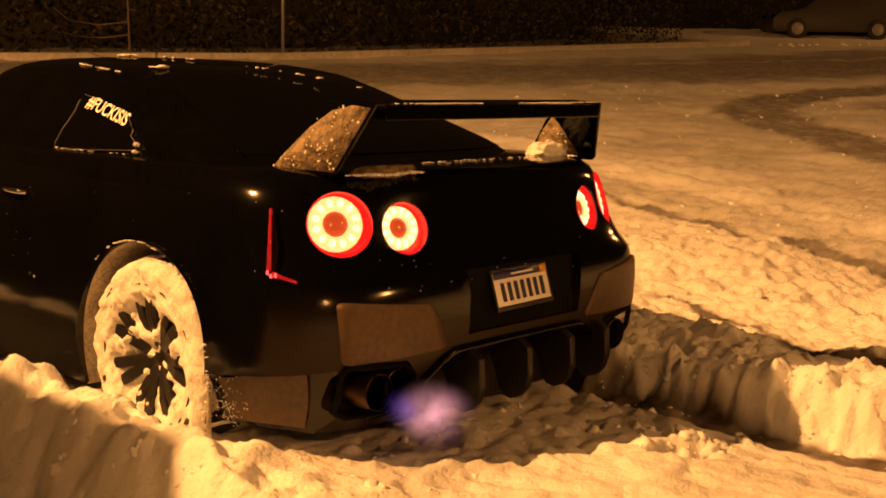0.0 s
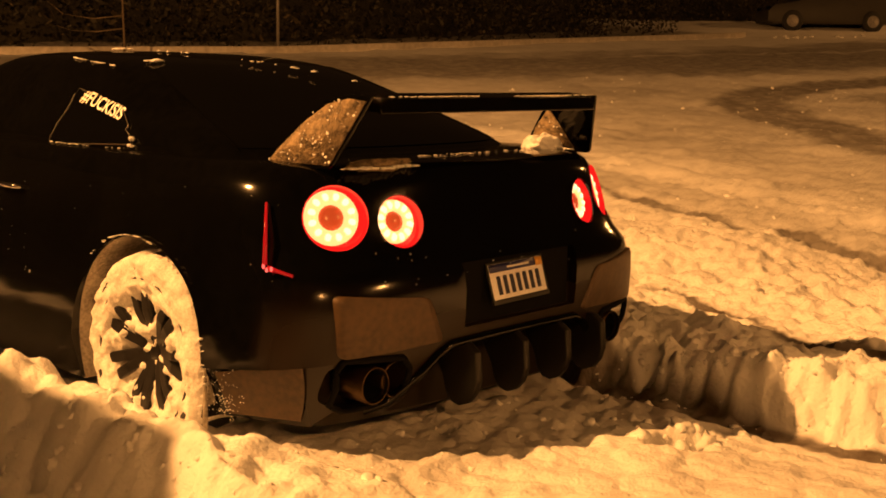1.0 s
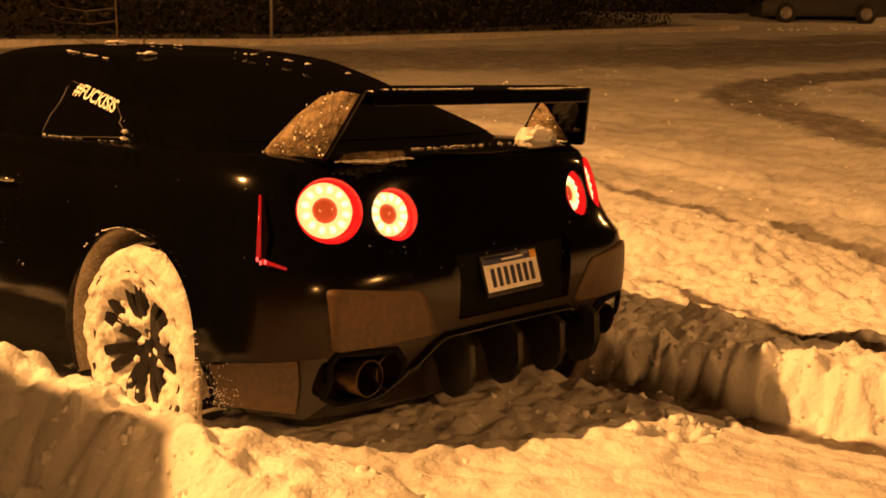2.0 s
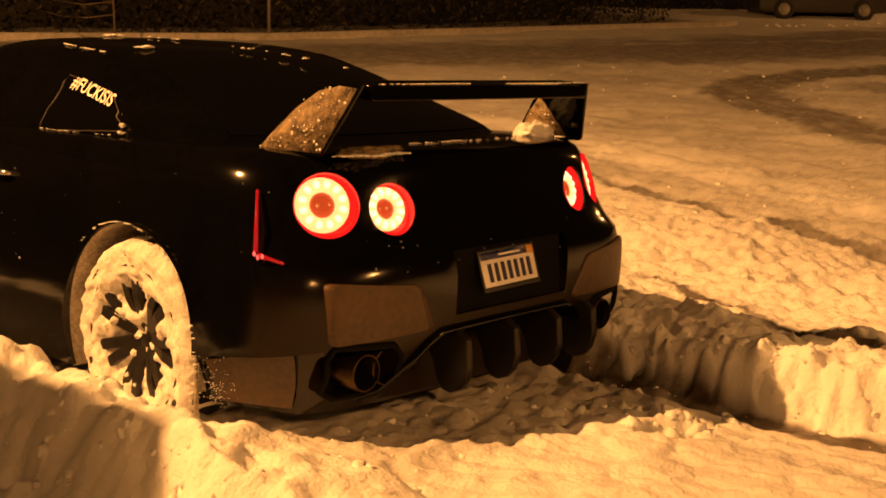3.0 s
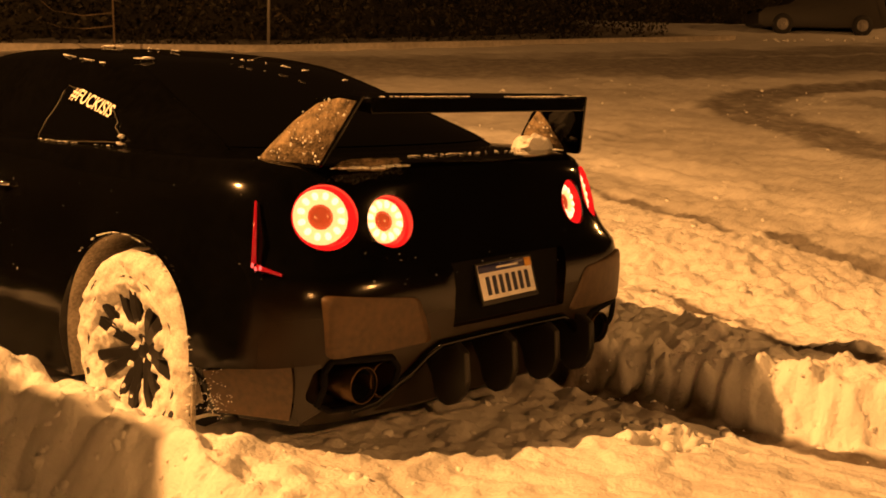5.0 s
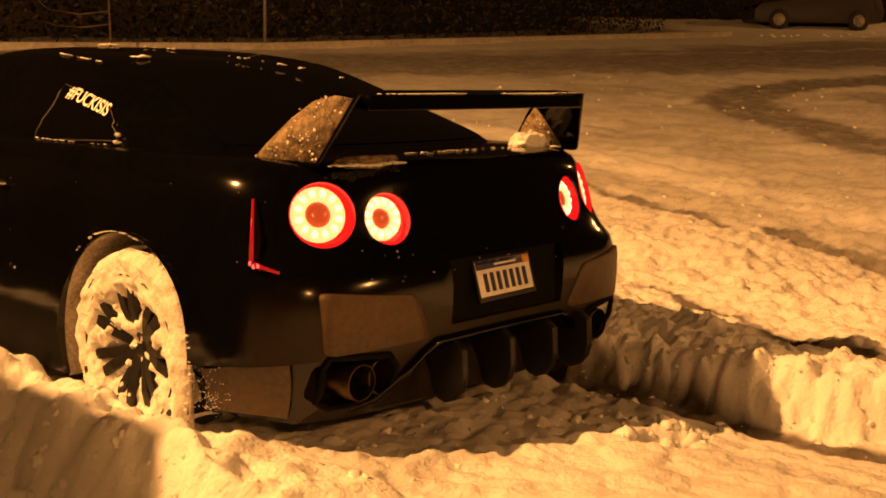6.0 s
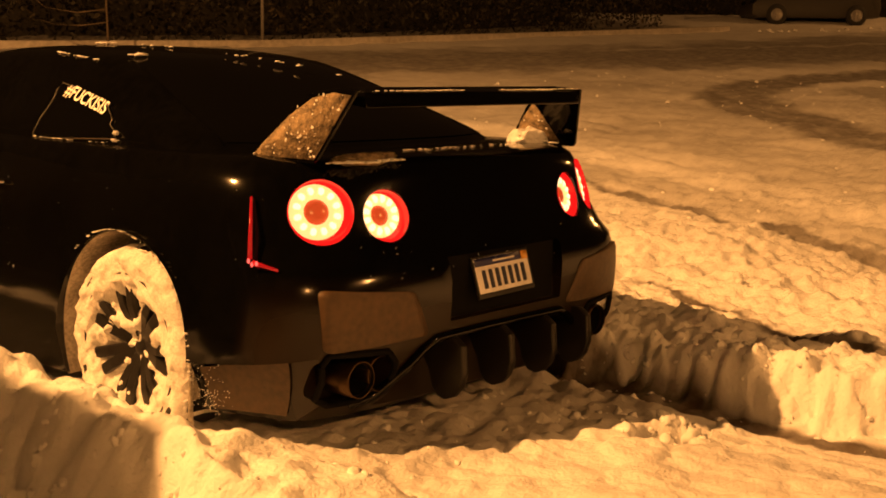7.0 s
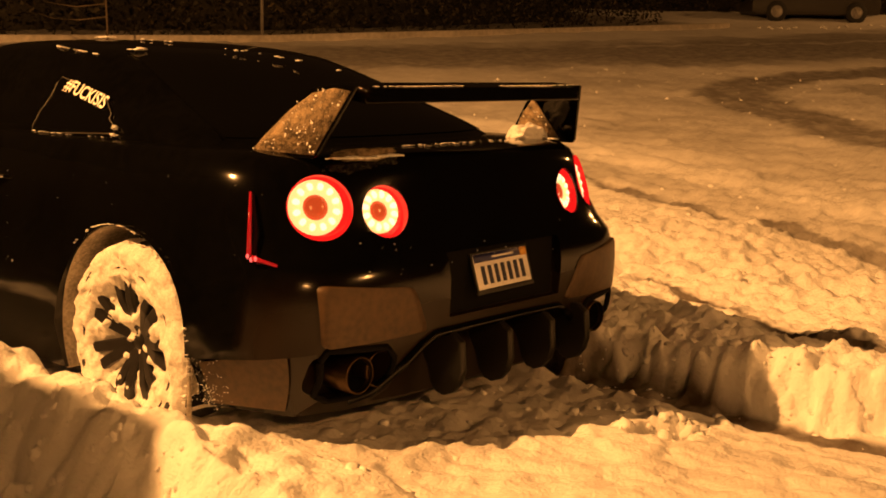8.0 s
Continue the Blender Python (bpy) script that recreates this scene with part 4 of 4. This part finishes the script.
def hedge():
    """A bank of leafless and leafy scrub: many small leaf clumps and twigs over dark stems."""
    rng = np.random.default_rng(7)
    line = [(-4.0, 30.0), (2.0, 24.9), (8.3, 20.9), (13.3, 18.6), (16.4, 18.0), (22.1, 17.6), (29.0, 17.0), (31.5, 21.0), (37.0, 24.0), (48.0, 14.0), (56.0, 0.0)]
    verts, faces = [], []
    seg = [math.dist(a, b) for a, b in zip(line, line[1:])]
    total = sum(seg)
    line = np.array(line)
    ends = np.concatenate([[0], np.cumsum(seg)])
    count = 52000
    d = rng.uniform(0, total, count)
    i = np.clip(np.searchsorted(ends, d) - 1, 0, len(seg) - 1)
    q = ((d - ends[i]) / np.array(seg)[i])[:, None]
    along = (line[i + 1] - line[i]) / np.array(seg)[i][:, None]
    deep = np.abs(rng.normal(0, 1.3, count))
    p = line[i] + (line[i + 1] - line[i]) * q + np.stack([-along[:, 1], along[:, 0]], 1) * deep[:, None]
    top = 1.5 + 0.9 * fbm(p[:, 0] * 0.6, p[:, 1] * 0.6, 2, 3) + deep * 1.1
    h = top * rng.uniform(0, 1, count) ** 0.8
    keep = fbm(p[:, 0] * 1.1 + h, p[:, 1] * 1.1 - h, 6, 3) > -0.25
    z = ground_height(p[:, 0], p[:, 1]) + h
    for (x, y), zz, ok in zip(p, z, keep):
        if not ok:
            continue
        s = rng.uniform(0.03, 0.10)
        u, v = Vector(rng.normal(0, 1, 3)).normalized() * s, Vector(rng.normal(0, 1, 3)).normalized() * s * 0.6
        n0, c = len(verts), Vector((x, y, zz))
        verts += [c - u, c + v, c + u, c - v]
        faces.append((n0, n0 + 1, n0 + 2, n0 + 3))
    me = bpy.data.meshes.new("hedge")
    me.from_pydata(verts, [], faces)
    me.materials.append(LEAF)
    return new("hedge", me)


tagged(hedge(), "dark overgrown winter scrub behind the kerb", "hedge", kind="stuff")


def wood():
    """Rising dark ground behind the scrub."""
    pts = [(-6.0, 33.0), (3.0, 27.5), (9.5, 23.4), (14.0, 21.2), (17.0, 20.6), (22.5, 20.2), (28.5, 20.0), (32.0, 24.0), (38.0, 27.0), (52.0, 16.0), (62.0, 0.0)]
    rows = []
    for k, (x, y) in enumerate(pts):
        row = []
        for j in range(9):
            b = 0.5 * noise.noise((x * 0.4, j * 0.9, 3.0))
            row.append((x + 0.35 * j + b, y + 0.6 * j + b, floor_z(x, y) - 0.3 + 0.85 * j))
        rows.append(row)
    return grid(rows)


tagged(part("backdrop", wood(), WOOD), "dark wooded slope behind the yard", "woods", kind="structure")


def sign_pole():
    z = floor_z(13.2, 17.24)
    ob = part("pole", tube([(13.2, 17.24, z - 0.1), (13.2, 17.24, z + 1.5), (13.2, 17.24, z + 4.2)], [0.035, 0.035, 0.035], 12), GALV)
    return tagged(ob, "thin grey metal pole beside the kerb", "pole")


sign_pole()


def sapling():
    z = floor_z(9.25, 16.9) - 0.05
    tree = tagged(new("sapling"), "bare young tree with thin drooping branches", "tree")
    tree.matrix_basis = pose(9.52, 17.32, z)
    part("trunk", tube([(0, 0, 0), (-0.01, 0, 0.5), (-0.03, 0, 1.2), (-0.02, 0.02, 2.4)], [0.022, 0.021, 0.018, 0.010], 8), TWIG, tree)
    for h, reach, lift in ((0.86, 1.25, 0.24), (0.62, 1.1, 0.03), (1.35, 0.9, 0.3)):
        pts = [(0.0, 0, h), (-0.35 * reach, 0.28 * reach, h - 0.07), (-0.7 * reach, 0.55 * reach, h - 0.07 + 0.3 * lift), (-reach * 0.8, 0.8 * reach, h + lift)]
        part("branch", tube(pts, [0.016, 0.014, 0.011, 0.006], 6), TWIG, tree)
    for h, reach in ((1.5, 0.5), (1.8, 0.6)):
        part("branch", tube([(0, 0, h), (0.3 * reach, -0.2 * reach, h + 0.1), (0.6 * reach, -0.5 * reach, h + 0.35)], [0.012, 0.009, 0.005], 6), TWIG, tree)
    return tree


sapling()


def far_car():
    """A small estate car, standing side on."""
    car = tagged(new("parked_car"), "grey estate car parked beyond the kerb in the dark", "car")
    car.matrix_basis = pose(35.6, 15.5, 2.84, 0, 0, 132)
    side = [(-2.1, 0.25), (-2.15, 0.6), (-2.1, 0.85), (-1.95, 1.35), (-1.7, 1.5), (0.2, 1.52), (0.5, 1.46), (1.15, 0.98), (1.95, 0.84), (2.15, 0.65), (2.15, 0.3), (1.9, 0.22)]
    bm = prism(side, 1.74, None, 0.05)
    for v in bm.verts:
        if v.co.z > 0.9:
            v.co.y *= 1 - 0.3 * (v.co.z - 0.9)
    body = part("body", bm, GREY_PAINT, car)
    holes = [lathe([(0.0, -0.2), (0.36, -0.2), (0.36, 0.3), (0.0, 0.3)], 32, pose(x, s * 0.87, 0.33, -90 * s, 0, 0)) for x in (-1.33, 1.33) for s in (-1, 1)]
    for h in holes:
        cut(body, h)
    soft_angle(body, 30)
    for x0, x1 in ((-1.85, -1.05), (-0.98, -0.1), (-0.03, 0.62)):
        for s in (-1, 1):
            part("window", prism([(x0, 0.96), (x1 + (0.32 if x1 > 0.5 else 0), 0.96), (x1 - 0.05, 1.40), (x0 + 0.05, 1.42)], 0.02, pose(0, s * 0.80, 0, 14 * s, 0, 0) @ pose(0, -s * 0.25, 0.06)), GLASS, car)
    for x in (-1.33, 1.33):
        for s in (-1, 1):
            w = new("wheel")
            w.parent = car
            w.matrix_basis = pose(x, s * 0.80, 0.32, 90 * s, 0, 0)
            part("tyre", lathe([(0.20, -0.1), (0.33, -0.1), (0.35, -0.06), (0.35, 0.06), (0.33, 0.1), (0.2, 0.1)], 32), RUBBER, w)
            part("rim", lathe([(0.0, -0.07), (0.05, -0.075), (0.16, -0.07), (0.2, -0.095), (0.21, -0.06)], 32), GALV, w)
            for k in range(5):
                part("spoke", box(0.17, 0.03, 0.02, pose(0, 0, -0.085, 0, 0, 72 * k) @ pose(0.10, 0, 0), 0.005), GALV, w)
    for s in (-1, 1):
        part("head_lamp", box(0.12, 0.3, 0.14, pose(2.08, s * 0.62, 0.72), 0.03), GLASS, car)
        part("tail_lamp", box(0.08, 0.2, 0.30, pose(-2.08, s * 0.70, 0.92), 0.03), GLASS, car)
        for x in (-0.7, 0.35):
            part("door_handle", box(0.16, 0.03, 0.03, pose(x, s * 0.885, 0.86), 0.008), PLASTIC, car)
    return car


far_car()


# ---- loose snow ----
def loose_snow():
    """Clods thrown along the banks and over the path."""
    rng = random.Random(21)
    bms = []
    spots = []
    for k in range(40):
        y = rng.uniform(-1.3, 0.6)
        spots.append((0.70 + rng.gauss(0, 0.05), y, rng.random() ** 3.5 * 0.022 + 0.003))
    for k in range(110):
        y = rng.uniform(-1.3, 0.5)
        spots.append((0.86 + rng.gauss(0, 0.06), y, rng.random() ** 3 * 0.018 + 0.003))
    for k in range(260):
        y = rng.uniform(-0.5, 1.9)
        spots.append((-1.13 + rng.gauss(0, 0.05) + 0.25 * max(0, -y), y, rng.random() ** 3 * 0.022 + 0.004))
    for k in range(60):
        spots.append((0.27 + rng.gauss(0, 0.08), -0.52 + rng.gauss(0, 0.13), rng.random() ** 2.5 * 0.034 + 0.004))
    for k in range(330):
        spots.append((-1.52 + rng.gauss(0, 0.10), rng.uniform(-0.9, 2.2), rng.random() ** 3 * 0.020 + 0.004))
    for k in range(45):
        spots.append((0.80 + rng.gauss(0, 0.025), rng.uniform(-0.9, 0.5), rng.random() ** 3 * 0.022 + 0.004))
    for k in range(70):
        spots.append((rng.uniform(-0.9, 0.7), rng.uniform(-0.30, 0.25), rng.random() ** 3 * 0.022 + 0.004))
    for k in range(140):
        spots.append((rng.uniform(1.0, 6.0), rng.uniform(-2.0, 4.5), rng.random() ** 3 * 0.032 + 0.006))
    for k in range(320):
        spots.append((rng.uniform(5.5, 14.5), rng.uniform(1.0, 9.0), rng.random() ** 4 * 0.026 + 0.005))
    for k in range(45):
        q = rng.random()
        spots.append((30.5 + 7.5 * q + rng.gauss(0, 0.2), 14.6 - 2.9 * q + rng.gauss(0, 0.25), rng.random() * 0.07 + 0.025))
    xy = np.array([p[:2] for p in spots])
    zs = ground_height(xy[:, 0], xy[:, 1])
    verts, faces = [], []
    shapes = []
    for k in range(8):
        bm = lump((1, 1, 0.75), Matrix.Identity(4), 3.3 * k, 0.75, 2)
        shapes.append(([v.co.copy() for v in bm.verts], [[v.index for v in f.verts] for f in bm.faces]))
        bm.free()
    for (x, y, e), z in zip(spots, zs):
        vs, fs = shapes[rng.randrange(8)]
        m = pose(x, y, z - 0.30 * e, rng.uniform(0, 360), rng.uniform(0, 360), rng.uniform(0, 360))
        n = len(verts)
        verts += [m @ (v * e) for v in vs]
        faces += [[i + n for i in f] for f in fs]
    me = bpy.data.meshes.new("snow_clods")
    me.from_pydata(verts, [], faces)
    me.polygons.foreach_set("use_smooth", [True] * len(me.polygons))
    me.materials.append(SNOW)
    return new("snow_clods", me)


tagged(loose_snow(), "loose clods of snow beside the ploughed path", "snow", kind="stuff")


# ---- exhaust flames ----
def sheet(depth, turn, seed):
    """One curling layer of gas."""
    rows = []
    for j in range(15):
        row = []
        for i in range(15):
            u, v = (i - 7) / 7, (j - 7) / 7
            d = depth + 0.03 * (u * u + v * v) * (1 if depth > 0 else -1) + 0.02 * noise.noise((u * 1.5, v * 1.5, seed * 3.7))
            row.append(pose(0, 0, 0, 0, 0, turn) @ Vector((d, 0.19 * u, 0.15 * v)))
        rows.append(row)
    return grid(rows)


def exhaust_flame(seed, warm):
    """A puff of burning gas about a third of a metre long; local -y is the way it is blown."""
    ob = tagged(new("exhaust_flame"), "violet puff of flame from the exhaust", "flame")
    turn = 50
    for k in range(4):
        part("wisp", sheet(-0.045 + 0.03 * k, turn, seed + k), FLAME_PALE, ob)
    for k in range(2):
        if warm:
            part("core", sheet(-0.012 + 0.024 * k, turn, seed + 7 + k), FLAME_WARM, ob, "hot orange centre")
        else:
            part("root", sheet(-0.012 + 0.024 * k, turn, seed + 7 + k), FLAME_BLUE, ob, "blue root of the flame")
    return ob


flame_left, flame_right = exhaust_flame(4.0, False), exhaust_flame(9.0, True)


def motions():
    inside = pose(-0.60, 0.42, 0.29)
    walk(flame_left, [(0.0, pose(-0.640, -0.10, 0.262, 0, 0, 12)), (0.034, pose(-0.635, -0.08, 0.265, 0, 0, 12)), (0.1, inside), (0.2, inside), (6.1, inside),
                      (6.2, pose(-0.600, 0.150, 0.276, 0, 0, 5)), (6.3, inside), (6.4, inside), (8.0, inside)])
    inside = pose(0.60, 0.42, 0.29)
    walk(flame_right, [(0.0, inside), (1.0, inside), (1.1, pose(0.60, 0.26, 0.29)), (1.2, pose(0.61, 0.13, 0.30)), (1.3, pose(0.70, -0.19, 0.315, 0, 0, 10)), (1.4, inside), (1.5, inside),
                       (6.1, inside), (6.2, pose(0.640, -0.08, 0.272, 0, 0, 5)), (6.3, inside), (6.4, inside), (8.0, inside)])


motions()
